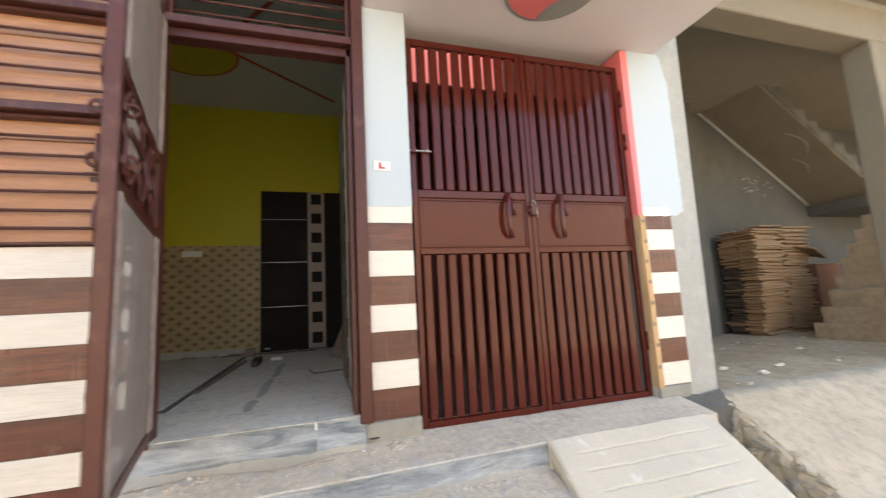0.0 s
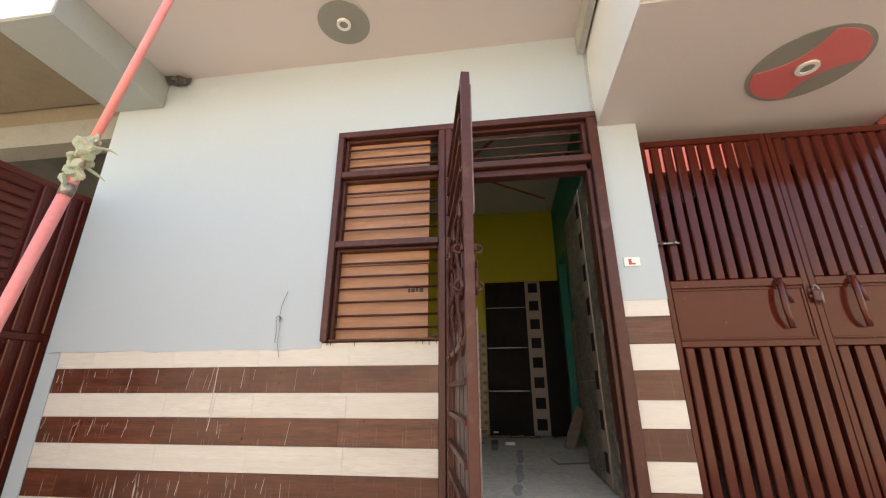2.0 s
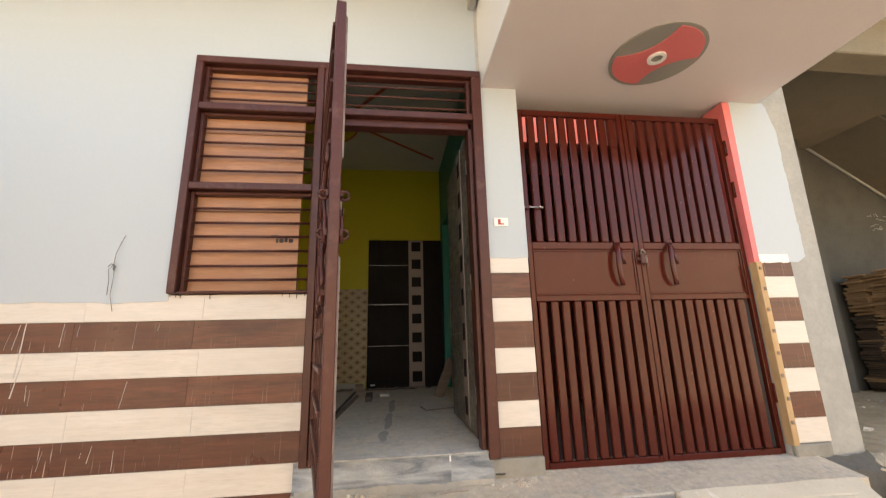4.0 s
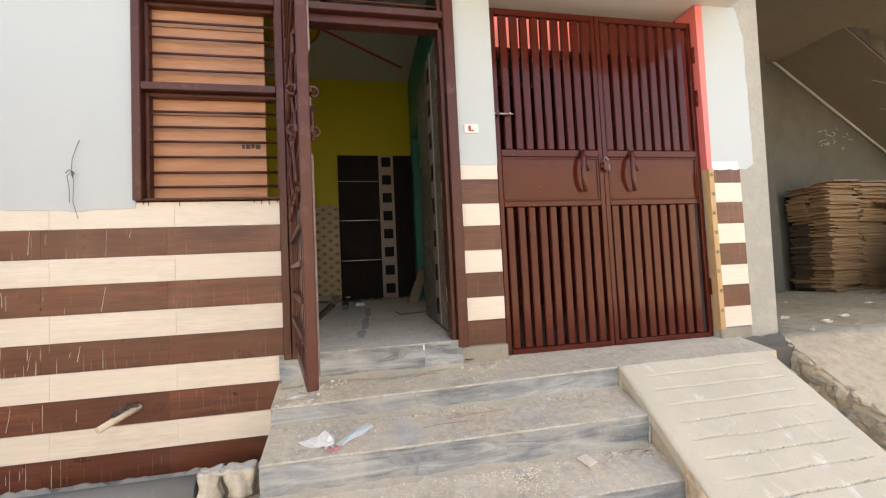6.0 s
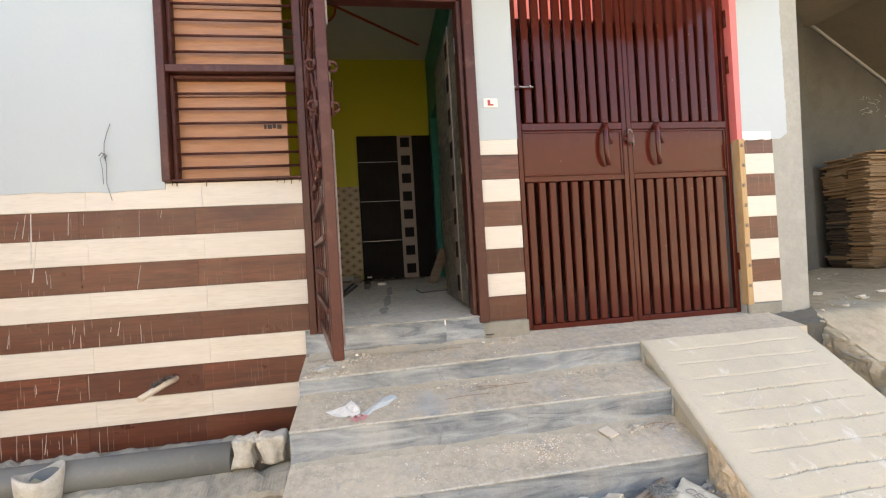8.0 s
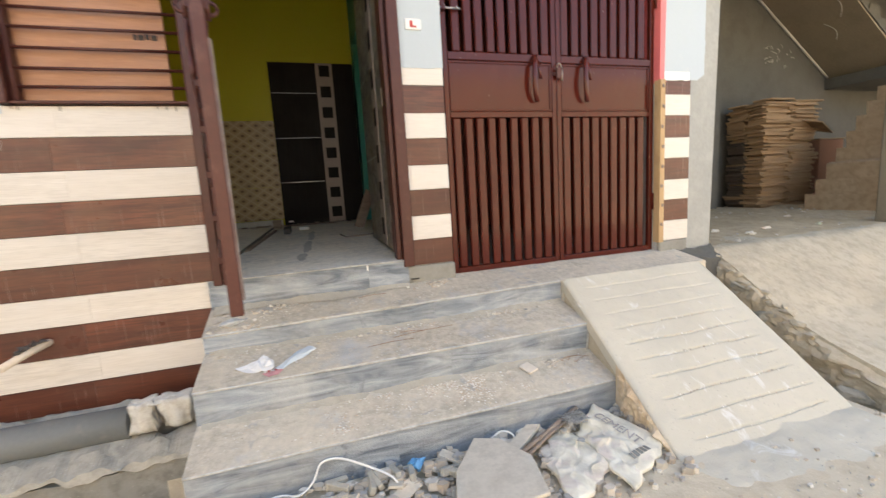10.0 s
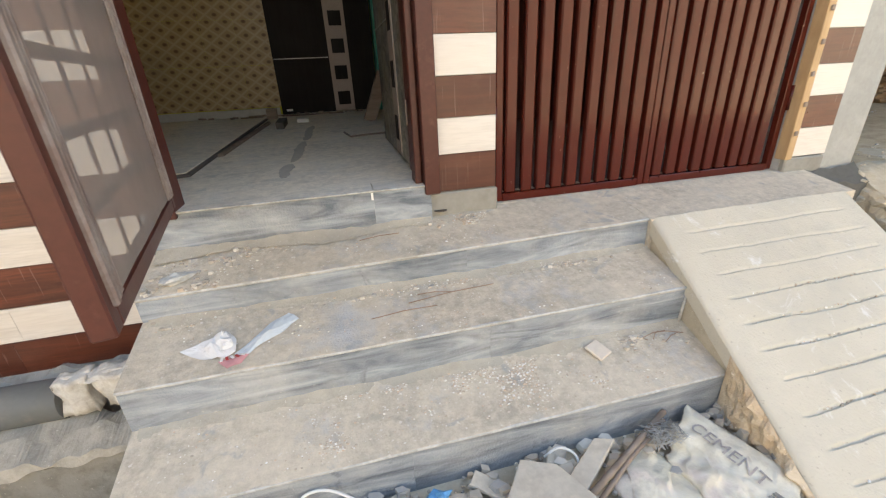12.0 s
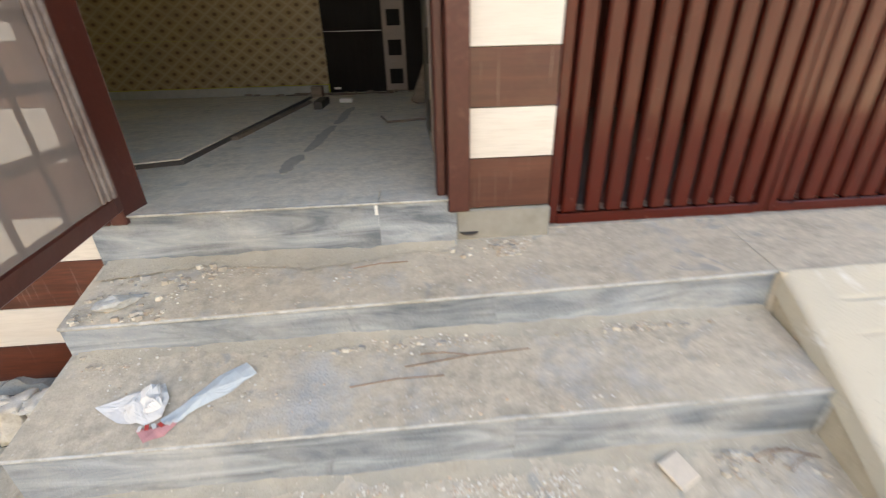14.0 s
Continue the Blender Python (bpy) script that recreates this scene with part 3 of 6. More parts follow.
part("boss", disc(bmesh.new(), (0, 0), 0.032, 0.05, -0.022, -0.006), M_WHITE, rose_b)
part("boss_center", disc(bmesh.new(), (0, 0), 0, 0.033, -0.014, -0.006), M_GREYPAINT, rose_b)

# ---- ground ----


def ground_height(x, y):
    z = -0.668 + 0.012 * noise.noise((x * 1.3, y * 1.3, 0)) + 0.006 * noise.noise((x * 7, y * 7, 2))
    if x < -1.13 and y > -0.95:
        z = -0.96 if y < -0.34 else -0.74
    if 1.975 < x < 2.335 and y > -1.35:
        z = -0.86
    if x > 2.335 and y > -1.1:
        z = -0.9
    if y > -0.3 and -1.13 <= x < 1.975:
        z = -0.9
    return z


xs = sorted({-60, -30, -15, -9, *[round(-6 + 0.3 * i, 3) for i in range(14)], -1.135, -1.125, *[round(-1.1 + 0.1 * i, 3) for i in range(31)], 1.97, 1.98, 2.33, 2.34, *[round(2.4 + 0.3 * i, 3) for i in range(14)], 9, 15, 30, 60})
ys = sorted({-60, -30, -15, -9, -6.3, -5, *[round(-4 + 0.25 * i, 3) for i in range(10)], -1.36, -1.34, -1.4, -1.3, -1.2, -1.11, -1.09, -1.0, -0.951, -0.949, -0.9, -0.8, -0.7, -0.6, -0.5, -0.345, -0.335, -0.31, -0.29, 0, 1, 4, 10, 30, 60})
bm = bmesh.new()
grid = [[bm.verts.new((x, y, ground_height(x, y))) for y in ys] for x in xs]
for i in range(len(xs) - 1):
    for j in range(len(ys) - 1):
        bm.faces.new((grid[i][j], grid[i + 1][j], grid[i + 1][j + 1], grid[i][j + 1])).smooth = False
setting("ground", bm, M_STREET, "dusty cement street", "ground")
# Unseen wall, added to bounce warm light and hide the low sky.
setting("wall_opposite", box(-16, 16, -7.9, -7.6, -0.8, 3.4), M_BOUNCE, "unseen cream wall added for warm bounce light", "wall")

# drain kerb and plaster ledge at the foot of the left wall
prof = [(-0.20, -0.64), (-0.335, -0.645), (-0.345, -1.0), (-0.20, -1.0)]
# Kerb face coloured darker than its cap, as the drain's shade.
setting("drain_kerb", prism(bmesh.new(), prof, -6.0, -1.13, 160, 0.022, 8), M_DRAINSHADE, "rough cement kerb, drain shade in its colour", "kerb")
cap = [(-0.16, -0.565), (-0.25, -0.578), (-0.345, -0.612), (-0.352, -0.64), (-0.16, -0.64)]
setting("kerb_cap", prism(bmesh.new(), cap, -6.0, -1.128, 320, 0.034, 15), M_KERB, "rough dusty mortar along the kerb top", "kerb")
prof = [(0.03, -0.452), (-0.03, -0.462), (-0.055, -0.50), (-0.06, -0.9), (0.03, -0.9)]
setting("plaster_ledge", prism(bmesh.new(), prof, -6.0, -1.125, 320, 0.034, 17), M_KERB, "lumpy plaster under the striped tiles", "ledge")

# ---- entrance steps ----
X_L, X_R, SEAM = -1.12, 0.866, 0.042
PROFILE = [(0.03, -0.014), (-0.247, -0.079), (-0.247, -0.192), (-0.512, -0.262), (-0.512, -0.416), (-0.76, -0.484), (-0.76, -0.68)]
steps = thing("entrance_steps", "dusty grey stone slab steps with pale worn edges", "steps")
core = [(y + 0.014, z - 0.014) for y, z in PROFILE] + [(-0.746, -0.92), (0.044, -0.92)]
part("core", prism(bmesh.new(), core, X_L + 0.003, X_R, 1), M_CEMENT, steps)


def slab_between(p, q, x0, x1, thick, sag=0.0):
    """A slab whose outer face runs from p to q (y, z)."""
    d = Vector((q[0] - p[0], q[1] - p[1])).normalized()
    nrm = Vector((d.y, -d.x)) * -1.0
    if nrm.y < 0 and abs(nrm.y) > abs(nrm.x) or (abs(nrm.x) > abs(nrm.y) and nrm.x > 0):
        nrm = -nrm
    a, b = (p[0] - nrm.x * thick, p[1] - nrm.y * thick), (q[0] - nrm.x * thick, q[1] - nrm.y * thick)
    bm = prism(bmesh.new(), [p, q, b, a], x0, x1, 14, 0.0025, 5)
    return bm


for k in range(0, 6):
    p, q = PROFILE[k], PROFILE[k + 1]
    is_tread = k % 2 == 0
    ends = [(X_L, SEAM - 0.0004), (SEAM + 0.0004, X_R - 0.002)] if k < 4 else [(X_L, -0.2995), (-0.2987, X_R - 0.002)]
    for x0, x1 in ([(X_L, X_R - 0.002)] if is_tread else ends):
        if is_tread:
            part("tread", slab_between((p[0], p[1]), (q[0] - 0.004, q[1] - 0.001), x0, x1, 0.013), M_TREAD, steps)
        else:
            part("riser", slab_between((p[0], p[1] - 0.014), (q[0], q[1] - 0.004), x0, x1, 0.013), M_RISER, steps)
for y, z in (PROFILE[1], PROFILE[3], PROFILE[5]):
    bm = tube(bmesh.new(), [(X_L + (X_R - X_L) * i / 24, y - 0.0005 + 0.0015 * noise.noise((i * 0.7, y, 1)), z - 0.0068 + 0.0015 * noise.noise((i * 0.9, y, 8))) for i in range(25)], 0.0064, 6)
    part("nosing", bm, M_EDGE, steps, "pale chipped slab edge")
part("end_bead", tube(bmesh.new(), [(X_R - 0.004, -0.517, -0.269), (X_R - 0.02, -0.519, -0.416)], 0.006, 6), M_EDGE, steps)

# the landing rises a little towards the ramp
for ob in steps.children:
    for v in ob.data.vertices:
        if v.co.y > -0.27 and v.co.z > -0.13:
            v.co.z += (0.0154 * v.co.x - 0.002) * min(1.0, max(0.0, (0.03 - v.co.y) / 0.277))

# dust swept up against the risers
for k, (y, z, x0, x1) in enumerate(((-0.034, -0.026, -1.10, -0.05), (-0.247, -0.194, X_L + 0.02, X_R - 0.01), (-0.512, -0.418, X_L + 0.02, X_R - 0.01))):
    bm = bmesh.new()
    rows = []
    for i in range(161):
        x = x0 + (x1 - x0) * i / 160
        w = 0.055 + 0.045 * noise.noise((x * 3.1, k * 5.0, 0)) + 0.02 * noise.noise((x * 11, k * 5.0, 3))
        h = 0.010 + 0.012 * noise.noise((x * 4.3, k * 7.0, 5)) + 0.006 * noise.noise((x * 17, k, 9))
        rows.append([bm.verts.new((x, y + 0.004 - w * u, z + 0.002 - 0.24 * w * u + max(0.0, h) * (1 - u) ** 1.6 + 0.0022 * noise.noise((x * 40, u * 6, k)) - 0.0025 * u)) for u in (0.0, 0.2, 0.4, 0.6, 0.8, 1.0)])
    for a, b in zip(rows, rows[1:]):
        for j in range(5):
            bm.faces.new((a[j], a[j + 1], b[j + 1], b[j])).smooth = True
    bmesh.ops.recalc_face_normals(bm, faces=bm.faces)
    tagged(part("dust_drift", bm, M_DUST, steps, "brown dust swept against a riser"), kind="stuff")

# landing behind the ramp, up to the gate
landing = setting("landing", prism(bmesh.new(), [(0.24, -0.014), (0.03, -0.014), (-0.262, -0.070), (-0.262, -0.9), (0.24, -0.9)], X_R, 2.02, 20, 0.003, 5), M_LANDING, "dusty cement landing before the gate", "landing")
setting("landing_foot", prism(bmesh.new(), [(0.24, -0.013), (0.03, -0.013), (0.03, -0.9), (0.24, -0.9)], 0.256, X_R - 0.001, 4, 0.0, 5), M_LANDING, "dusty cement floor under the gate", "landing")
setting("pillar_foot", box(-0.043, 0.262, -0.006, 0.03, -0.10, 0.077, bevel=0.006), M_BARE, "bare cement foot of the pillar", "pillar")
setting("pillar_foot_far", box(1.872, 2.135, -0.004, 0.03, -0.10, 0.05, bevel=0.008), M_BARE, "bare cement foot of the far pillar", "pillar")
plinth = bmesh.new()
prism(plinth, [(-0.01, -0.02), (-0.05, -0.06), (-0.10, -0.09), (-0.10, -0.9), (-0.01, -0.9)], 2.02, 2.37, 10, 0.03, 9)
setting("column_foot", plinth, M_DARKCEM, "dark grey mortar heaped round the column foot", "mortar")

# ---- ramp ----
SLOPE = 0.64


def on_ramp(y):
    return -0.072 - SLOPE * (-0.27 - y)


ramp = thing("scooter_ramp", "pale cement ramp with cross grooves beside the steps", "ramp")
LO = 0.03
prof = [(-0.271, -0.072 - LO), (-1.22, on_ramp(-1.22) - LO), (-1.22, -0.92), (-0.271, -0.92)]
part("body", prism(bmesh.new(), prof, 0.876, 1.964, 24, 0.003, 6), M_EARTH, ramp, "earthy cement flank")
grooves = [-0.339 - 0.0889 * i for i in range(10)]


def ramp_top():
    """The trowelled face: shallow broken grooves, rounded flanks, running out on the street."""
    bm = bmesh.new()
    nx, ny = 70, 520
    rows = []
    for j in range(ny + 1):
        y = -0.258 - 1.36 * j / ny
        row = []
        for i in range(nx + 1):
            x = 0.868 + 1.104 * i / nx
            z = on_ramp(y) + 0.004 * noise.noise((x * 5, y * 5, 0)) + 0.002 * noise.noise((x * 19, y * 19, 4))
            street = -0.657 - 0.045 * max(0.0, (-1.22 - y) / 0.36) ** 2 + 0.009 * noise.noise((x * 4, y * 4, 7)) + 0.005 * noise.noise((x * 15, y * 15, 2))
            if z < street:
                z = street
            for n, g in enumerate(grooves):
                off = y - g - 0.010 * noise.noise((x * 2.5, n * 3.0, 1)) - 0.003 * noise.noise((x * 13, n, 6))
                if abs(off) > 0.014:
                    continue
                lo = 0.985 + 0.03 * noise.noise((n * 2.3, 0, 5))
                hi = 1.86 + 0.03 * noise.noise((n * 1.7, 0, 9))
                ends = max(0.0, min(1.0, (x - lo) / 0.03, (hi - x) / 0.03))
                deep = (0.007 if n < 3 else 0.014) * (0.75 + 0.8 * noise.noise((x * 6, n * 4.0, 3)))
                z -= ends * max(0.0, deep) * max(0.0, 1 - (off / 0.0058) ** 2)
            side = min(x - 0.868, 1.972 - x)
            z -= 0.012 * max(0.0, 1 - side / 0.03) ** 2
            row.append(bm.verts.new((x, y, z)))
        rows.append(row)
    for p, q in zip(rows, rows[1:]):
        for i in range(nx):
            bm.faces.new((p[i], q[i], q[i + 1], p[i + 1])).smooth = True
    for col in (0, nx):
        foot = [bm.verts.new((r[col].co.x, r[col].co.y, r[col].co.z - 0.06)) for r in rows]
        for k in range(ny):
            bm.faces.new((rows[k][col], rows[k + 1][col], foot[k + 1], foot[k]))
    bmesh.ops.recalc_face_normals(bm, faces=bm.faces)
    return bm


part("surface", ramp_top(), M_RAMP, ramp, "trowelled cement with broken grooves")
# broken orange rubble on the ramp's flank
bm = bmesh.new()
cols = []
for i in range(41):
    y = -0.765 - 0.40 * i / 40
    hi = on_ramp(y) - 0.012
    lo = max(-0.70, hi - 0.30)
    col = []
    for j in range(21):
        z = hi + (lo - hi) * j / 20
        edge = min(1.0, i / 6, (40 - i) / 6 + 0.3, j / 2 + 0.1)
        d = 0.030 * noise.noise((y * 14, z * 14, 1)) + 0.020 * noise.noise((y * 37, z * 37, 5)) + 0.010
        col.append(bm.verts.new((0.868 - max(0.001, d * edge + 0.004 * edge), y, z)))
    cols.append(col)
for a, b in zip(cols, cols[1:]):
    for j in range(20):
        bm.faces.new((a[j], a[j + 1], b[j + 1], b[j]))
bmesh.ops.recalc_face_normals(bm, faces=bm.faces)
part("broken_flank", bm, M_ORANGE, ramp, "crumbling orange brick rubble")
for ob in ramp.children:
    for v in ob.data.vertices:
        v.co.x -= 0.062 * (-0.27 - v.co.y)

# ---- neighbour's ground on the right ----
prof = [(4.4, 0.0), (1.6, 0.0), (0.7, -0.02), (0.0, -0.06), (-0.05, -0.075), (-0.22, -0.18), (-0.45, -0.33), (-0.63, -0.45), (-0.82, -0.535), (-1.0, -0.60), (-1.25, -0.665), (-1.25, -0.95), (4.4, -0.95)]
dirt = setting("neighbour_dirt_floor", prism(bmesh.new(), prof, 2.36, 11.0, 140, 0.035, 3.1), M_EARTH, "sloping dirt apron of the unfinished house", "ground")
setting("porch_dirt_floor", prism(bmesh.new(), [(4.4, 0.004), (1.6, 0.004), (0.7, -0.016), (0.06, -0.052), (0.02, -0.09), (4.4, -0.09)], 2.36, 11.0, 140, 0.035, 3.1), M_PORCHDIRT, "trodden brown dirt floor of the porch", "floor")


def apron_z(y):
    """Height of the sloping apron, by straight runs between the profile's bends."""
    for (y1, z1), (y0, z0) in zip(prof, prof[1:11]):
        if y0 <= y <= y1:
            return z0 + (z1 - z0) * (y - y0) / (y1 - y0)
    return -0.665


bm = bmesh.new()
rows = []
for j in range(67):
    y = 0.07 - 1.35 * j / 66
    row = []
    for i in range(18):                                   # the crumbling flank, from the ditch up
        t = i / 18
        top = apron_z(y) - 0.045
        z = -0.88 + (top + 0.88) * t
        x = 2.352 + 0.05 * noise.noise((y * 6, z * 9, 2)) + 0.03 * abs(noise.noise((y * 13, z * 24, 6))) - 0.03 * t + 0.008 * noise.noise((y * 50, z * 50, 1))
        row.append(bm.verts.new((x, y, z)))
    for i in range(75):                                   # the trodden top
        x = 2.335 + 0.012 * i if i < 25 else 2.635 + 0.055 * (i - 25)
        lip = max(0.0, 1 - (x - 2.335) / 0.13)
        z = apron_z(y) + 0.016 + 0.018 * noise.noise((x * 3.3, y * 3.3, 5)) + 0.011 * noise.noise((x * 9, y * 9, 8)) + 0.005 * noise.noise((x * 31, y * 31, 3)) - lip ** 2 * (0.05 + 0.03 * noise.noise((y * 9, x * 9, 4)))
        row.append(bm.verts.new((x + 0.025 * lip * noise.noise((y * 8, 1, 1)), y, z)))
    rows.append(row)
for p, q in zip(rows, rows[1:]):
    for i in range(len(p) - 1):
        bm.faces.new((p[i], q[i], q[i + 1], p[i + 1])).smooth = i > 18
bmesh.ops.recalc_face_normals(bm, faces=bm.faces)
part("crust", bm, M_EARTH, dirt, "rutted dirt crust with a crumbling edge")
stone_meshes = []
for k, size in enumerate(((0.09, 0.20, 0.08), (0.08, 0.15, 0.07), (0.09, 0.25, 0.06), (0.07, 0.12, 0.09))):
    bm = lump(bmesh.new(), (0, 0, 0), size, k + 3, 3, 0.5)
    for v in bm.verts:
        v.co += v.co.normalized() * 0.007 * noise.noise(v.co * 38)
    stone_meshes.append(mesh_of("stone", bm, (M_KERB, M_EARTH)[k % 2]))
rng = random.Random(9)
for row in range(8):
    z = -0.80 + 0.085 * row
    for col in range(7):
        y = -1.12 + 0.175 * col + rng.uniform(-0.05, 0.05)
        surface = -0.075 + (y + 0.05) * 0.65 if y < -0.05 else -0.07
        if z + 0.02 < surface - 0.04 and y < -0.02 and rng.random() < 0.45:
            piece("stone", stone_meshes[rng.randrange(4)], dirt, (2.352 + rng.uniform(-0.02, 0.012), y, z + rng.uniform(-0.02, 0.02)), (rng.uniform(-0.5, 0.3), rng.uniform(-0.2, 0.2), rng.uniform(-0.2, 0.2)))
bm = bmesh.new()
for k in range(46):
    y = -1.15 * rng.random() - 0.03
    surface = -0.075 + (y + 0.05) * 0.65 if y < -0.05 else -0.07
    lump(bm, (2.355 + rng.uniform(-0.02, 0.03), y, surface - rng.uniform(0.0, 0.06)), (0.05, 0.06 + 0.05 * rng.random(), 0.04), k, 1, 0.7)
tagged(part("mortar_lip", bm, M_EARTH, dirt, "crumbled dirt lip over the bricks"), kind="stuff")

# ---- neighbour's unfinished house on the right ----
setting("neighbour_wall_back", box(5.2, 11, 2.55, 2.75, -0.2, 3.6), M_DARKCEM, "bare plaster wall, porch shade in its colour", "wall")
setting("neighbour_wall_recess", box(2.4, 5.2, 4.2, 4.4, -0.2, 3.6), M_DARKCEM, "bare plaster wall, porch shade in its colour", "wall")
# Added out of sight to stop sun entering behind the back wall.
setting("neighbour_wall_return", box(5.2, 5.4, 2.75, 4.4, -0.2, 3.6), M_DARKCEM, "bare plaster wall, porch shade in its colour", "wall")
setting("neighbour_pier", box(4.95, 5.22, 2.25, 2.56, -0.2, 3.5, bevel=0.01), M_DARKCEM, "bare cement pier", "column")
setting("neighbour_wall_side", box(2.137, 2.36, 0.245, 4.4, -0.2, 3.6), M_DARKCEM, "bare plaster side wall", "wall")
setting("neighbour_wall_end", box(10.6, 10.8, 0.0, 4.4, -0.2, 3.6), M_BEIGE, "bare plaster end wall", "wall")
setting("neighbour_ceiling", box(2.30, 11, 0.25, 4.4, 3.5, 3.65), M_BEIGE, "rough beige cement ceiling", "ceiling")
setting("neighbour_beam", box(2.364, 11, 0.0, 0.25, 2.97, 3.33, bevel=0.01), M_BEIGE, "bare cement lintel beam", "beam")
# Upper mass added above view so no sun comes over the porch.
setting("neighbour_upper_wall", box(2.18, 11, 0.02, 0.25, 3.332, TOP), M_BARE, "upper wall added above view to block sun", "wall")
setting("neighbour_eave", prism(bmesh.new(), [(0.02, 3.42), (-0.5, 3.40), (-0.5, 3.52), (0.02, 3.54)], 2.2, 11, 60, 0.03, 5), M_BEIGE, "rough cast cement eave", "eave")
setting("neighbour_column", box(4.86, 5.12, 0.0, 0.25, -0.3, 2.975, bevel=0.012), M_BEIGE, "bare cement column", "column")

stairs = thing("concrete_stairs", "rough concrete stairs with earthy risers", "stairs")
for k in range(8):
    x = 5.63 + 0.165 * k
    part("step", prism(bmesh.new(), [(0.2, -0.1 if k == 0 else 0.195 * k - 0.02), (0.2, 0.18 + 0.195 * k), (1.35 - 0.01 * k, 0.18 + 0.195 * k), (1.35 - 0.01 * k, -0.1 if k == 0 else 0.195 * k - 0.02)], x, 7.6, 16, 0.04, 6), M_STAIR, stairs)
part("half_landing", box(7.9, 10.5, 1.6, 2.545, 1.82, 1.99), M_DARKCEM, stairs)
flight = thing("upper_stair_flight", "sloping underside of a bare concrete stair flight", "stairs")


def soffit_z(x):
    return 3.5 - 0.67 * (x - 5.72)


bm = bmesh.new()
vs = [bm.verts.new((x, y, soffit_z(x) + h)) for x in (5.55, 7.98) for y in (1.6, 2.545) for h in (0, 0.05)]
for f in ((0, 2, 6, 4), (1, 5, 7, 3), (0, 4, 5, 1), (2, 3, 7, 6), (0, 1, 3, 2), (4, 6, 7, 5)):
    bm.faces.new([vs[i] for i in f])
bmesh.ops.recalc_face_normals(bm, faces=bm.faces)
part("soffit", bm, M_BEIGE, flight)
for k in range(10):
    x = 5.66 + 0.235 * k
    top = soffit_z(x) + 0.13
    low = soffit_z(x + 0.235) + 0.03
    bm = bmesh.new()
    rows = []
    for i in range(9):
        y = 1.585 + 0.96 * i / 8
        rows.append([bm.verts.new((px + 0.016 * noise.noise((px * 6, y * 7, k)), y if i else y + 0.02 * noise.noise((px * 9, pz * 9, k)), pz + 0.018 * noise.noise((px * 8, y * 9, k + 3)))) for px, pz in ((x - 0.01, soffit_z(x) + 0.03), (x - 0.01, top), (x + 0.11, top - 0.012), (x + 0.225, top - 0.004), (x + 0.235, low + 0.05), (x + 0.235, low))])
    for p, q in zip(rows, rows[1:]):
        for j in range(6):
            bm.faces.new((p[j], p[(j + 1) % 6], q[(j + 1) % 6], q[j]))
    bm.faces.new(rows[0][::-1])
    bm.faces.new(rows[-1])
    bmesh.ops.recalc_face_normals(bm, faces=bm.faces)
    # Dark plaster gives the step ends their shadow side in colour.
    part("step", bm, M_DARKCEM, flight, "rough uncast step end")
part("bead", tube(bmesh.new(), [(5.62 + 0.23 * i, 2.53 + 0.008 * noise.noise((i, 1, 1)), soffit_z(5.62 + 0.23 * i) - 0.004) for i in range(11)], 0.022, 6), M_CEMENT, flight, "pale plaster bead along the wall")
for k, (x, w, r) in enumerate(((6.55, 0.42, 0.10), (7.0, 0.30, 0.07))):
    pts = [(x + w * t, 1.86 + 0.22 * k - r * math.sin(t * math.pi), soffit_z(x + w * t) - 0.001) for t in [i / 8 for i in range(9)]]
    part("trowel_mark", tube(bmesh.new(), pts, 0.006, 5), M_CEMENT, flight)


splash = bmesh.new()
rng = random.Random(14)
for k in range(26):
    a = Vector((6.45 + 0.62 * rng.random(), 2.547, 2.15 + 0.4 * rng.random()))
    b = a + Vector((rng.uniform(-0.09, 0.09), 0, rng.uniform(-0.05, 0.05)))
    tube(splash, [a, a.lerp(b, 0.5) + Vector((0, 0, 0.01)), b], 0.005, 5, 0.002)
solid("mortar_splash", splash, M_CEMENT, "pale mortar splashes on the dark porch wall", "splash", kind="stuff")

# ---- neighbour on the left ----
setting("left_beam", box(-9, -3.90, 0.10, 0.30, 2.80, 3.03), M_BARE, "grey cement lintel of the neighbouring porch", "beam")
setting("left_porch_ceiling", box(-9, -3.90, -0.9, 0.10, 3.20, 3.34), M_BEIGE, "cracked beige porch ceiling", "ceiling")
# Unseen upper mass, added to stop sun leaking past the house.
setting("left_upper_wall", box(-9, -3.845, 0.105, 0.30, 3.34, TOP), M_BEIGE, "beige plaster wall", "wall")
setting("left_lintel_wall", box(-9, -3.90, 0.12, 0.3, 3.03, 3.34), M_BEIGE, "beige plaster wall", "wall")
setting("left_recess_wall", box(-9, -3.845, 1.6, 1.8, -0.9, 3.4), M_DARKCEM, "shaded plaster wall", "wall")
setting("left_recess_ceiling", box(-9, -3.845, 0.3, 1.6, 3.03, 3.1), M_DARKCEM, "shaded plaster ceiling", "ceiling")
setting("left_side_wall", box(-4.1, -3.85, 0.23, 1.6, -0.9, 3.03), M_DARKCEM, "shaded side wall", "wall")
leaf = thing("neighbour_gate", "brown sheet metal gate with louvres and ribs standing open", "gate", at=(-3.93, 0.05, 0), turn=radians(-90 - 6))
part("sheet", box(0, 1.6, 0.01, 0.02, -0.5, 2.14), M_GATE, leaf)
part("top_rail", box(0, 1.6, -0.02, 0.03, 2.14, 2.19, bevel=0.004), M_GATE, leaf)
part("mid_rail", box(0, 1.6, -0.02, 0.03, 1.06, 1.11, bevel=0.004), M_GATE, leaf)
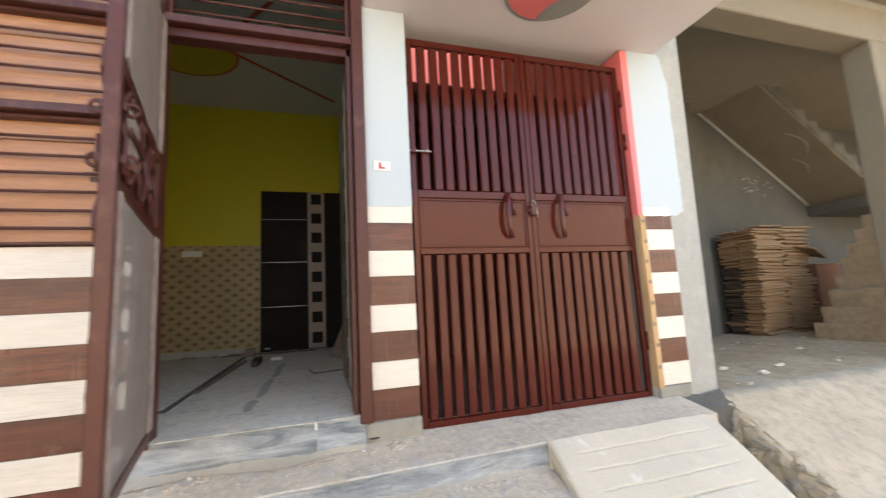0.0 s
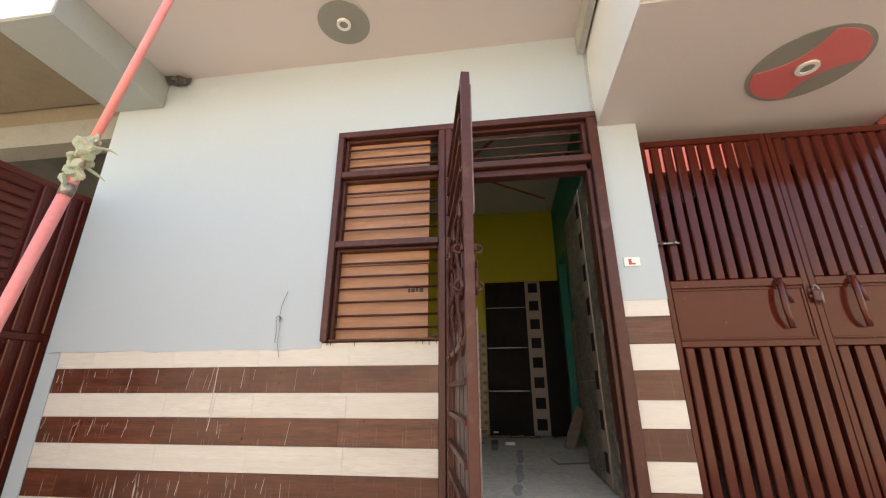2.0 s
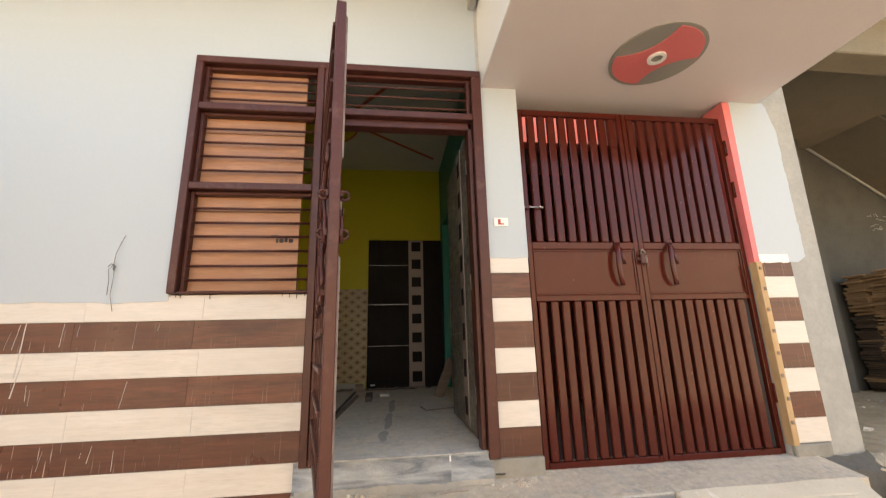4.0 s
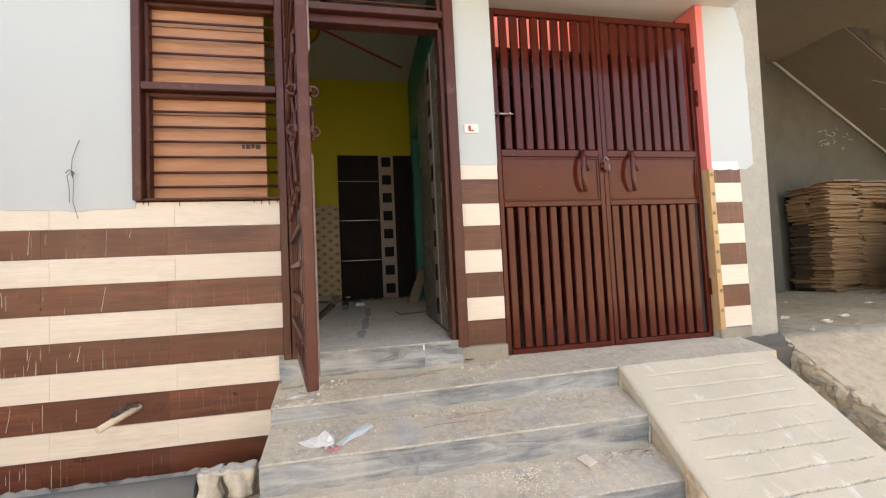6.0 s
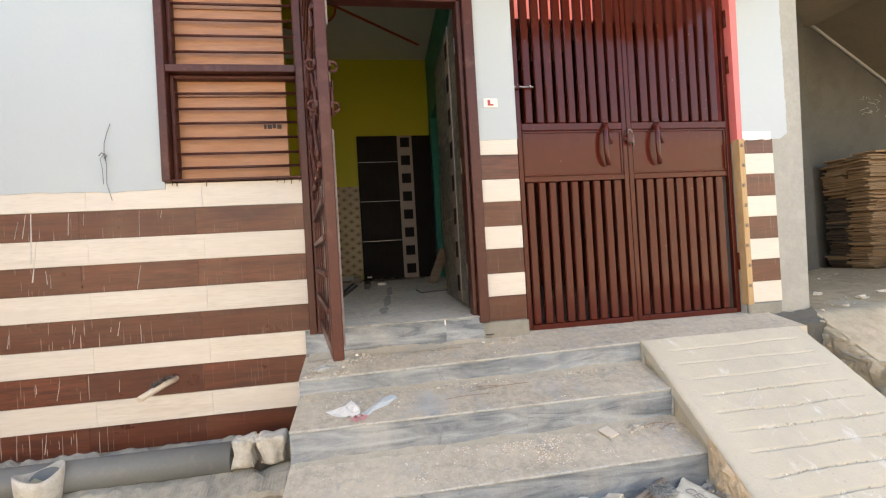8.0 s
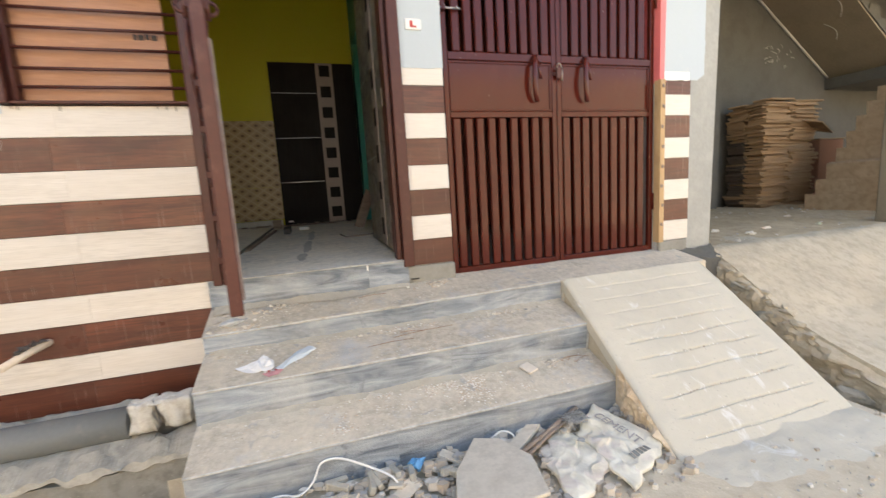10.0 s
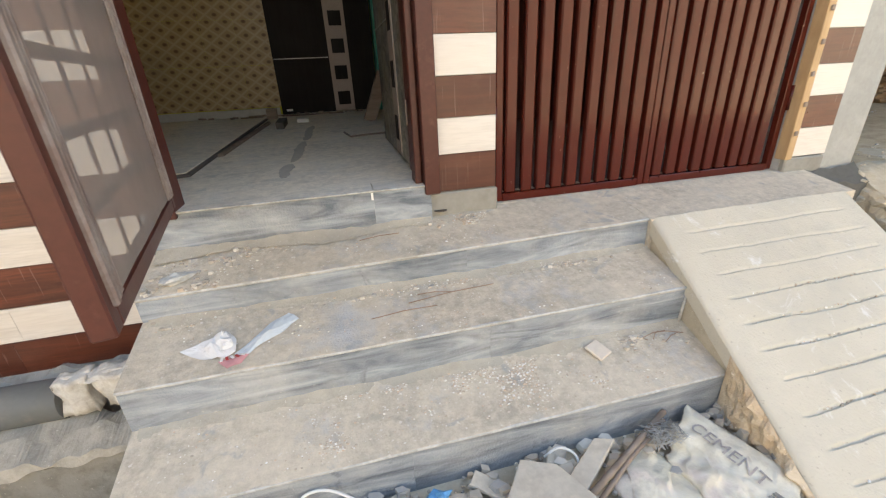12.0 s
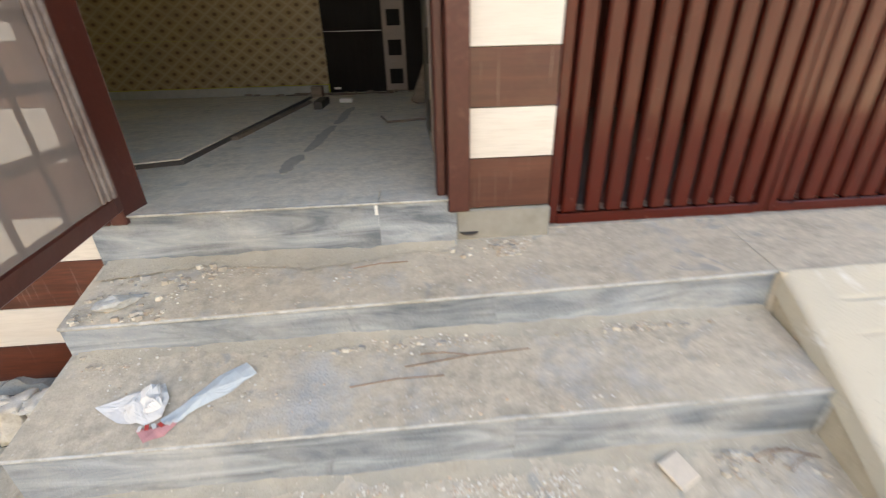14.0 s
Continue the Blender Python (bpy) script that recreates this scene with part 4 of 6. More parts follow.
rib_mesh = mesh_of("rib", box(-0.022, 0.022, 0.018, 0.05, -0.5, 1.06, bevel=0.006), M_GATE)
for k in range(18):
    piece("rib", rib_mesh, leaf, (0.05 + 0.088 * k, 0, 0))
up_mesh = mesh_of("rib", box(-0.022, 0.022, 0.018, 0.05, 1.11, 2.14, bevel=0.006), M_GATE)
for k in range(4):
    piece("rib", up_mesh, leaf, (0.05 + 0.088 * k, 0, 0))
slat_mesh = mesh_of("louvre", box(0.37, 1.58, 0.012, 0.04, -0.028, 0.028, bevel=0.008), M_GATE)
for k in range(14):
    piece("louvre", slat_mesh, leaf, (0, 0, 1.155 + 0.072 * k), (0.25, 0, 0))

pole = thing("pink_pole", "leaning pink painted pole with rags knotted round it", "pole")


def on_pole(z):
    return (-2.742 + 0.216 * (z - 1.84), -0.985, z)


part("shaft", tube(bmesh.new(), [on_pole(z) for z in (-0.67, 0.5, 1.72)], 0.028, 12), M_POLE, pole)
part("shaft", tube(bmesh.new(), [on_pole(z) for z in (1.72, 2.6, 3.7)], 0.021, 12), M_POLE, pole)
bm = bmesh.new()
rng = random.Random(2)
for k, (dx, dy, z, sx, sz) in enumerate(((-0.01, -0.01, 1.70, 0.10, 0.10), (0.012, -0.02, 1.76, 0.12, 0.10), (-0.02, -0.01, 1.82, 0.15, 0.11), (0.03, -0.02, 1.87, 0.15, 0.10), (0.0, 0.0, 1.92, 0.10, 0.09))):
    p = on_pole(z)
    lump(bm, (p[0] + dx * 0.6, p[1] + dy, z), (sx * 0.62, sx * 0.6, sz * 0.95), k + 2, 3, 1.1)
for k in range(7):
    p = on_pole(1.80 + 0.02 * k)
    d = (rng.uniform(-0.06, 0.11), rng.uniform(-0.06, 0.06), rng.uniform(-0.05, 0.05))
    tube(bm, [p, (p[0] + d[0] * 0.6, p[1] + d[1], p[2] + d[2]), (p[0] + d[0], p[1] + d[1], p[2] + d[2] - 0.03)], 0.012, 5, 0.002)
part("rag", bm, M_RAG, pole, "frayed green and beige rag")
part("tape", tube(bmesh.new(), [on_pole(1.63), on_pole(1.69)], 0.031, 12), M_STEEL, pole)

# ---- window and door frame ----
FY0, FY1 = -0.045, 0.075          # front and back of the steel frame
frame_thing = thing("door_and_window_frame", "brown painted steel frame round the door and barred window", "window frame")


def member(name, x0, x1, z0, z1, y0=FY0, y1=FY1):
    return part(name, box(x0, x1, y0, y1, z0, z1, bevel=0.004), M_FRAME, frame_thing)


ZT, ZB = 2.548, 1.022
member("head", -1.838, -0.003, ZT - 0.048, ZT)
member("stile", -1.838, -1.792, ZB, ZT - 0.049)
member("mullion", -1.087, -1.043, 0.10, ZT - 0.049)
member("mullion", -1.040, -0.995, 0.10, ZT - 0.049)
member("jamb", -0.068, -0.003, 0.085, ZT - 0.049)
member("jamb", -0.098, -0.070, 0.10, ZT - 0.049, 0.0, 0.09)
member("transom", -1.791, -1.088, 2.168, 2.214)
member("transom", -1.791, -1.088, 1.640, 1.684)
member("transom", -0.994, -0.069, 2.168, 2.214)
member("door_stop", -0.994, -0.069, 2.115, 2.166, 0.0, 0.085)
member("sill_bar", -1.791, -1.088, ZB, ZB + 0.014, -0.03, FY1)
# inner beads, a second slimmer step round each light
for x0, x1, z0, z1 in ((-1.791, -1.088, 2.215, ZT - 0.05), (-1.791, -1.088, 1.685, 2.167), (-1.791, -1.088, ZB + 0.015, 1.639), (-0.994, -0.069, 2.215, ZT - 0.05)):
    member("bead", x0, x0 + 0.022, z0, z1, 0.0, 0.06)
    member("bead", x1 - 0.012, x1, z0, z1, 0.0, 0.06)
    member("bead", x0 + 0.0225, x1 - 0.0125, z1 - 0.02, z1, 0.0, 0.06)
bars_at = [2.272, 2.345, 2.418, 1.780, 1.874, 1.967, 2.061, 1.104, 1.186, 1.275, 1.363, 1.447, 1.536]
for z in bars_at:
    part("bar", tube(bmesh.new(), [(-1.786, 0.012, z), (-1.10, 0.012, z + 0.001)], 0.0078, 8), M_FRAME, frame_thing)
for z in (2.272, 2.345, 2.418):
    part("bar", tube(bmesh.new(), [(-0.99, 0.012, z), (-0.075, 0.012, z)], 0.0062, 8), M_FRAME, frame_thing)
nail_mesh = mesh_of("nail", tube(bmesh.new(), [(0, 0, 0), (0.001, -0.004, -0.03)], 0.0022, 5), M_WIREDARK)
for k, x in enumerate((-1.80, -1.776, -1.62, -1.23, -1.19, -1.15, -1.105)):
    ob = piece("nail", nail_mesh, frame_thing, (x, -0.006, ZB + 0.003))
    ob.scale = (1, 1, 0.7 + 0.4 * ((k * 7) % 3) / 2)

# plywood propped behind the bars
ply = thing("plywood_sheet", "orange plywood sheets closing the window behind its bars", "plywood")
rng = random.Random(12)
z = 1.03
for h in (0.5, 0.52, 0.49):
    part("board", box(-1.80, -1.166 + rng.uniform(-0.005, 0.005), 0.045, 0.062, z, z + h - 0.004, bevel=0.002), M_PLY, ply)
    z += h
for k, (x0, x1, zz) in enumerate(((-1.33, -1.29, 1.375), (-1.30, -1.285, 1.335), (-1.28, -1.255, 1.335), (-1.25, -1.232, 1.338), (-1.225, -1.20, 1.335))):
    part("print", box(x0, x1, 0.0425, 0.0455, zz, zz + (0.008 if k == 0 else 0.026)), M_DARKPRINT, ply, "faded dark print")

# ---- open mesh door ----
door = thing("mesh_door", "open brown steel door with scrolled grille and dusty netting", "door", at=(-1.004, -0.052, 0.0), turn=math.atan2(-0.885, 0.178))
W, D0, D1 = 0.905, 2.175, 0.148


def dpart(name, bm, mat=M_FRAME, label=""):
    return part(name, bm, mat, door, label)


TH = 0.021
dpart("stile", box(0.0, 0.045, -TH, TH, D1, D0, bevel=0.004))
dpart("stile", box(W - 0.045, W, -TH, TH, D1, D0, bevel=0.004))
for k in range(3):
    for xa in (0.030 + 0.026 * k, W - 0.050 - 0.026 * k):
        for z0, z1 in ((D1 + 0.046, 1.039), (1.446, D0 - 0.046)):
            dpart("ridge", box(xa, xa + 0.020, TH - 0.004, TH + 0.010 - 0.003 * k, z0, z1, bevel=0.004), M_DUSTYFRAME, "dust-covered moulded edge")
for z in (D1, D0 - 0.045, 1.04, 1.40):
    dpart("rail", box(0.0455, W - 0.0455, -TH, TH, z, z + 0.045, bevel=0.004))
# netting on the inner face, bars and scrolls on the outer
for z0, z1 in ((D1 + 0.046, 1.039), (1.446, D0 - 0.046)):
    bm = bmesh.new()
    n = 10
    rows = [[bm.verts.new((0.046 + (W - 0.092) * i / n, 0.016 + 0.004 * noise.noise((i * 0.6, j * 0.5, z0)), z0 + (z1 - z0) * j / n)) for i in range(n + 1)] for j in range(n + 1)]
    for a, b in zip(rows, rows[1:]):
        for i in range(n):
            bm.faces.new((a[i], a[i + 1], b[i + 1], b[i])).smooth = True
    dpart("netting", bm, M_GAUZE, "dusty fine netting")
dpart("lock_panel", box(0.0455, W - 0.0455, 0.004, 0.010, 1.086, 1.399), M_FRAME, "dusty brown lock panel")
for z in [D1 + 0.045 + 0.142 * k for k in range(1, 6)]:
    dpart("bar", box(0.0455, W - 0.0455, -0.032, 0.0, z - 0.012, z + 0.012, bevel=0.003))
for xa in (0.20, 0.37, 0.54, 0.71):
    dpart("bar", box(xa - 0.011, xa + 0.011, -0.016, -0.0125, D1 + 0.046, 1.039, bevel=0.001))
    dpart("bar", box(xa - 0.008, xa + 0.008, -0.016, -0.0125, 1.446, D0 - 0.046, bevel=0.001))
for k in range(5):
    z = 1.52 + 0.142 * k
    dpart("bar", box(0.0455, W - 0.0455, -0.032, 0.0, z - 0.010, z + 0.010, bevel=0.003))
for k in range(4):
    xm = 0.16 + 0.195 * k
    for sgn in (-1, 1):
        pts = [(xm + sgn * (0.07 * math.sin(t * math.pi)), -0.018, 1.10 + 0.29 * t) for t in [i / 10 for i in range(11)]]
        dpart("scroll", tube(bmesh.new(), pts, 0.008, 6), M_FRAME)
for xm in (0.22, 0.50, W - 0.10):
    for za, zb, turn in ((0.86, 1.20, 1), (1.20, 1.54, -1)):
        pts = [(xm + turn * 0.055 * math.sin(t * 2 * math.pi), -0.026 - 0.008 * math.sin(t * math.pi), za + (zb - za) * t) for t in [i / 14 for i in range(15)]]
        dpart("scroll", tube(bmesh.new(), pts, 0.0085, 6), M_FRAME)
for xm in (0.26, 0.52, W - 0.16):
    for turn in (-1, 1):
        pts = [(xm + turn * (0.02 + 0.07 * math.sin(t * math.pi)), 0.018 + 0.006 * math.sin(t * 2 * math.pi), 1.095 + 0.295 * t) for t in [i / 12 for i in range(13)]]
        dpart("scroll", tube(bmesh.new(), pts, 0.010, 6), M_FRAME)
dpart("lock_box", box(W - 0.24, W - 0.075, 0.0105, 0.034, 1.15, 1.31, bevel=0.006), M_DUSTYFRAME, "dusty steel lock box")
dpart("hasp", box(W - 0.30, W - 0.06, 0.0345, 0.042, 1.215, 1.245, bevel=0.003), M_FRAME)
for side in (-1, 1):
    for z in (1.13, 1.29):
        ring = [(W - 0.05, side * (TH + 0.020 + 0.017 * math.cos(a)), z + 0.019 * math.sin(a)) for a in [i * 6.2832 / 12 for i in range(13)]]
        dpart("latch_ring", tube(bmesh.new(), ring, 0.0062, 6), M_FRAME)
        dpart("latch_lug", box(W - 0.06, W - 0.02, min(side * TH, side * (TH + 0.012)), max(side * TH, side * (TH + 0.012)), z - 0.014, z + 0.014, bevel=0.003), M_FRAME)
    dpart("bolt", tube(bmesh.new(), [(W - 0.035, side * (TH + 0.010), 1.09), (W - 0.033, side * (TH + 0.010), 1.20)], 0.007, 8), M_FRAME)
hinge_mesh = mesh_of("hinge", tube(bmesh.new(), [(0, 0, -0.05), (0, 0, 0.05)], 0.011, 8), M_FRAME)
for z in (0.4, 1.2, 1.95):
    piece("hinge", hinge_mesh, door, (-0.006, 0.0, z))

# ---- sill step of the door ----
sill = thing("door_sill_step", "grey veined stone step under the doorway", "step")
part("core", box(-1.09, -0.045, -0.015, 0.03, -0.05, 0.118), M_CEMENT, sill)
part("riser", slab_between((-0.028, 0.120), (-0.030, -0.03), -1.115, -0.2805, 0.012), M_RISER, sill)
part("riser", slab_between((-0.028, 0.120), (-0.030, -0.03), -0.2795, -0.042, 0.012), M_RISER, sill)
part("tread", box(-1.092, -0.279, -0.034, 0.10, 0.1205, 0.1265, bevel=0.002), M_FLOOR, sill)
part("tread", box(-0.276, -0.040, -0.034, 0.10, 0.1205, 0.1268, bevel=0.002), M_FLOOR, sill)
part("nosing", tube(bmesh.new(), [(-1.09 + 1.05 * i / 24, -0.034 + 0.001 * noise.noise((i * 0.7, 3, 1)), 0.1235) for i in range(25)], 0.0045, 6), M_EDGE, sill, "pale chipped slab edge")
part("chip", box(-0.290, -0.281, -0.0365, -0.034, 0.088, 0.118), M_WHITE, sill, "white chipped spot")

# ---- gate: two ribbed leaves ----
GY, GZ0, GZ1 = 0.055, -0.012, 2.33


def gate_leaf(name, x0, x1, ups, lows):
    g = thing(name, "glossy maroon steel gate leaf with slats and plain panel", "gate", "leaves of the steel gate")
    w = 0.032
    y0, y1 = GY, GY + 0.034

    def bar(nm, a, b, c, d, e=y0, f=y1, bev=0.003):
        return part(nm, box(a, b, e, f, c, d, bevel=bev), M_GATE, g)
    bar("stile", x0, x0 + w, GZ0, GZ1)
    bar("stile", x1 - w, x1, GZ0, GZ1)
    for z0, z1 in ((GZ0 - 0.008, GZ0 + 0.034), (0.962, 0.998), (1.305, 1.352), (GZ1 - 0.042, GZ1)):
        bar("rail", x0 + w + 0.0005, x1 - w - 0.0005, z0, z1)
    panel = bar("panel", x0 + w, x1 - w, 0.9985, 1.3045, y0 + 0.012, y0 + 0.018, 0.0)
    for nm, a, b, c, d in (("molding", x0 + w + 0.004, x1 - w - 0.004, 1.002, 1.014), ("molding", x0 + w + 0.004, x1 - w - 0.004, 1.288, 1.300),
                           ("molding", x0 + w + 0.004, x0 + w + 0.016, 1.0145, 1.2875), ("molding", x1 - w - 0.016, x1 - w - 0.004, 1.0145, 1.2875)):
        part(nm, box(a, b, y0 + 0.004, y0 + 0.0118, c, d, bevel=0.002), M_GATE, panel)
    n = 9
    for z0, z1, first, pitch in ((GZ0 + 0.035, 0.961, lows[0], lows[1]), (1.353, GZ1 - 0.043, ups[0], ups[1])):
        sm = mesh_of("slat", box(-0.0260, 0.0260, y0 + 0.002, y0 + 0.038, z0, z1, bevel=0.006), M_GATE)
        for k in range(n):
            piece("slat", sm, g, (first + pitch * k + 0.0012 * math.sin(k * 5.1 + x0 * 9), 0.001 * math.sin(k * 3.7), 0), (0, 0, 0.020 * math.sin(k * 2.9 + x0 * 7)))
    return g


left_leaf = gate_leaf("gate_leaf", 0.277, 1.058, (0.370, 0.0765), (0.350, 0.0783))
right_leaf = gate_leaf("gate_leaf", 1.063, 1.858, (1.130, 0.0775), (1.138, 0.0768))


def ribbon(pts, half, thick):
    """A bent flat strip through the points, its broad side to the front."""
    bm = bmesh.new()
    rings = []
    for x, y, z in pts:
        rings.append([bm.verts.new(p) for p in ((x - half, y, z), (x - half * 0.7, y - thick, z), (x + half * 0.7, y - thick, z), (x + half, y, z), (x, y + thick * 0.5, z))])
    for p, q in zip(rings, rings[1:]):
        for k in range(5):
            bm.faces.new((p[k], p[(k + 1) % 5], q[(k + 1) % 5], q[k])).smooth = True
    bm.faces.new(rings[0][::-1])
    bm.faces.new(rings[-1])
    bmesh.ops.recalc_face_normals(bm, faces=bm.faces)
    return bm


def handle(parent, x):
    pts = [(x, GY - 0.003, 1.350), (x - 0.010, GY - 0.022, 1.325), (x - 0.020, GY - 0.036, 1.28), (x - 0.026, GY - 0.042, 1.22), (x - 0.026, GY - 0.042, 1.16), (x - 0.018, GY - 0.036, 1.105), (x - 0.004, GY - 0.020, 1.065), (x + 0.006, GY - 0.002, 1.058)]
    h = part("handle", ribbon(pts, 0.0175, 0.009), M_GATE, parent)
    part("bracket", box(x - 0.020, x + 0.022, GY - 0.008, GY - 0.0005, 1.315, 1.372, bevel=0.002), M_GATE, h)
    # Second strip is the handle's reflection in the panel, built as a part.
    part("tab", ribbon([(x + 0.018, GY - 0.004, 1.315), (x + 0.026, GY - 0.010, 1.26), (x + 0.034, GY - 0.012, 1.20)], 0.012, 0.004), M_GATE, h)


handle(left_leaf, 0.902)
handle(right_leaf, 1.283)
lock = thing("gate_latch", "worn brown steel hasp closing the gate leaves", "latch")
part("hasp", box(1.03, 1.10, GY - 0.016, GY - 0.0005, 1.225, 1.245, bevel=0.003), M_FRAME, lock)
part("body", box(1.045, 1.085, GY - 0.03, GY - 0.0165, 1.20, 1.27, bevel=0.006), M_FRAME, lock)
part("shackle", tube(bmesh.new(), [(1.05 + 0.016 * (1 - math.cos(a)), GY - 0.023, 1.268 + 0.028 * math.sin(a)) for a in [i * math.pi / 8 for i in range(9)]], 0.005, 6), M_STEEL, lock)
part("pin", tube(bmesh.new(), [(1.09, GY - 0.02, 1.19), (1.09, GY - 0.02, 1.26)], 0.006, 6), M_STEEL, lock)
hb = mesh_of("hinge", tube(bmesh.new(), [(0, 0, -0.06), (0, 0, 0.06)], 0.013, 8), M_GATE)
for g, x in ((left_leaf, 0.268), (right_leaf, 1.866)):
    for z in (0.35, 1.75, 2.08):
        piece("hinge", hb, g, (x, GY - 0.002, z))
bolt_rod = thing("sliding_bolt", "worn bright steel bolt holding the gate to the pillar", "bolt")
part("rod", tube(bmesh.new(), [(0.249, GY - 0.016, 1.590), (0.33, GY - 0.016, 1.588), (0.40, GY - 0.016, 1.588)], 0.0065, 8), M_SILVER, bolt_rod)
part("keeper", box(0.279, 0.306, GY - 0.024, GY - 0.0005, 1.574, 1.604, bevel=0.003), M_GATE, bolt_rod)
part("knob", tube(bmesh.new(), [(0.372, GY - 0.016, 1.588), (0.372, GY - 0.040, 1.586)], 0.005, 8), M_SILVER, bolt_rod)
bolt_m = mesh_of("bolt", tube(bmesh.new(), [(0, 0, 0), (0, -0.008, 0)], 0.006, 6), M_GATE)
for x in (0.35, 0.56, 0.80, 1.0):
    piece("bolt", bolt_m, left_leaf, (x, GY, GZ0 + 0.03))
for x in (1.15, 1.4, 1.7):
    piece("bolt", bolt_m, right_leaf, (x, GY, GZ0 + 0.03))

plank = thing("wooden_plank", "raw yellow wooden plank with nail holes beside the gate", "plank")
part("board", box(1.860, 1.9035, -0.010, 0.052, 0.045, 1.205, bevel=0.003), M_PLANK, plank)
hole = mesh_of("nail_block", box(-0.011, 0.011, -0.006, 0.002, -0.012, 0.012, bevel=0.003), M_OLDWOOD)
for k in range(8):
    piece("nail_block", hole, plank, (1.880 + 0.005 * math.sin(k * 2.3), -0.012, 1.16 - 0.14 * k))

plate = thing("switch_plate", "small white switch plate with a red marking", "switch", at=(0.09, 0, 1.465))
part("cover", box(-0.047, 0.047, -0.014, -0.003, -0.029, 0.029, bevel=0.003), M_PLASTIC, plate)
part("marking", box(-0.020, -0.003, -0.0155, -0.0135, -0.018, 0.018), M_REDPRINT, plate)
part("marking", box(-0.0025, 0.018, -0.0155, -0.0135, -0.018, -0.008), M_REDPRINT, plate)

bm = bmesh.new()
tube(bm, [(-2.105, -0.006, 1.36), (-2.115, -0.018, 1.31), (-2.13, -0.022, 1.25), (-2.135, -0.02, 1.18), (-2.132, -0.014, 1.15)], 0.0017, 5)
tube(bm, [(-2.132, -0.02, 1.19), (-2.15, -0.03, 1.16), (-2.14, -0.03, 1.10), (-2.145, -0.02, 1.02)], 0.0017, 5)
tube(bm, [(-2.13, -0.02, 1.19), (-2.12, -0.028, 1.12), (-2.125, -0.026, 1.02), (-2.105, -0.02, 0.93)], 0.0015, 5)
tube(bm, [(-2.155, -0.03, 1.175), (-2.135, -0.04, 1.19), (-2.115, -0.03, 1.175), (-2.135, -0.02, 1.165)], 0.0028, 5)
solid("wall_wire", bm, M_WIREGREY, "knotted thin wire ends hanging from the wall", "wire")

stick = thing("drain_stub", "pale pipe stub wrapped in rag sticking from a wall hole", "pipe")
part("pipe", tube(bmesh.new(), [(-1.83, 0.02, -0.088), (-1.875, -0.08, -0.105), (-1.93, -0.19, -0.137)], 0.0175, 10), M_SHARD, stick)
rag_bm = bmesh.new()
for k, (x, y, z, r) in enumerate(((-1.85, -0.02, -0.08, 0.045), (-1.868, -0.05, -0.078, 0.04), (-1.885, -0.085, -0.088, 0.05), (-1.90, -0.11, -0.098, 0.035))):
    lump(rag_bm, (x, y - 0.004, z + 0.004), (r * 0.75, r * 0.85, r * 0.6), k + 4, 2, 1.2)
part("knot", rag_bm, M_WIREDARK, stick, "dark knotted rag")
part("rag", tube(bmesh.new(), [(-1.842, -0.005, -0.07), (-1.87, -0.045, -0.075), (-1.885, -0.07, -0.10), (-1.90, -0.11, -0.105), (-1.905, -0.12, -0.12)], 0.014, 7, 0.008), M_KERB, stick)
# No recess is cut: a flat dark disc stands in for its shade.
part("hole", disc(bmesh.new(), (0, 0), 0, 0.03, 0, 0.0035, 18), M_WIREDARK, stick, "dark disc for the shade in a broken hole")
bpy.context.view_layer.update()
stick.children[-1].location, stick.children[-1].rotation_euler = (-1.832, -0.0045, -0.082), (radians(90), 0, 0)

# ---- interior room ----
setting("floor_room", prism(bmesh.new(), [(0.10, 0.125), (3.2, 0.215), (3.2, 0.0), (0.10, 0.0)], -3.6, 0.2, 1), M_FLOOR, "dusty grey stone floor of the front room", "floor")
wall_back = setting("wall_back", box(-3.6, 0.3, 3.14, 3.3, 0.0, 3.4), M_YELLOW, "mustard yellow painted back wall", "wall")
setting("wall_room_left", box(-3.6, -3.45, 0.22, 3.14, 0.0, 3.4), M_YELLOW, "mustard yellow painted side wall", "wall")
bm = box(0.095, 0.245, 0.22, 2.35, 0.0, 3.4)
cuboid(bm, 0.095, 0.245, 2.35, 2.95, 2.35, 3.4)
cuboid(bm, 0.095, 0.245, 2.95, 3.14, 0.0, 3.4)
wall_right = setting("wall_room_right", bm, M_TEAL, "teal painted side wall with a dark doorway", "wall")
ceiling_room = setting("ceiling_room", box(-3.6, 0.245, 0.22, 3.3, 3.23, 3.36), M_CEIL, "grey-white ceiling with painted lines", "ceiling")
ornament = thing("ceiling_ornament", "mustard disc with red outline and rays painted overhead", "ornament")
part("disc", disc(bmesh.new(), (-1.46, 1.93), 0, 0.45, 3.226, 3.232), M_DISC, ornament)
part("outline", disc(bmesh.new(), (-1.46, 1.93), 0.452, 0.478, 3.225, 3.232), M_LINE, ornament)


def ray_line(a, b):
    d = Vector((b[0] - a[0], b[1] - a[1], 0)).normalized()
    s = Vector((-d.y, d.x, 0)) * 0.018
    bm = bmesh.new()
    vs = [bm.verts.new((p[0] + k * s.x, p[1] + k * s.y, z)) for z in (3.224, 3.231) for p, k in ((a, 1), (a, -1), (b, -1), (b, 1))]
    for f in ((3, 2, 1, 0), (4, 5, 6, 7), (0, 1, 5, 4), (1, 2, 6, 5), (2, 3, 7, 6), (3, 0, 4, 7)):
        bm.faces.new([vs[i] for i in f])
    part("ray", bm, M_LINE, ornament)


ray_line((-1.16, 1.80), (-0.03, 2.72))
ray_line((-1.16, 1.80), (-0.50, 0.97))
ray_line((-1.16, 1.80), (-1.35, 1.45))

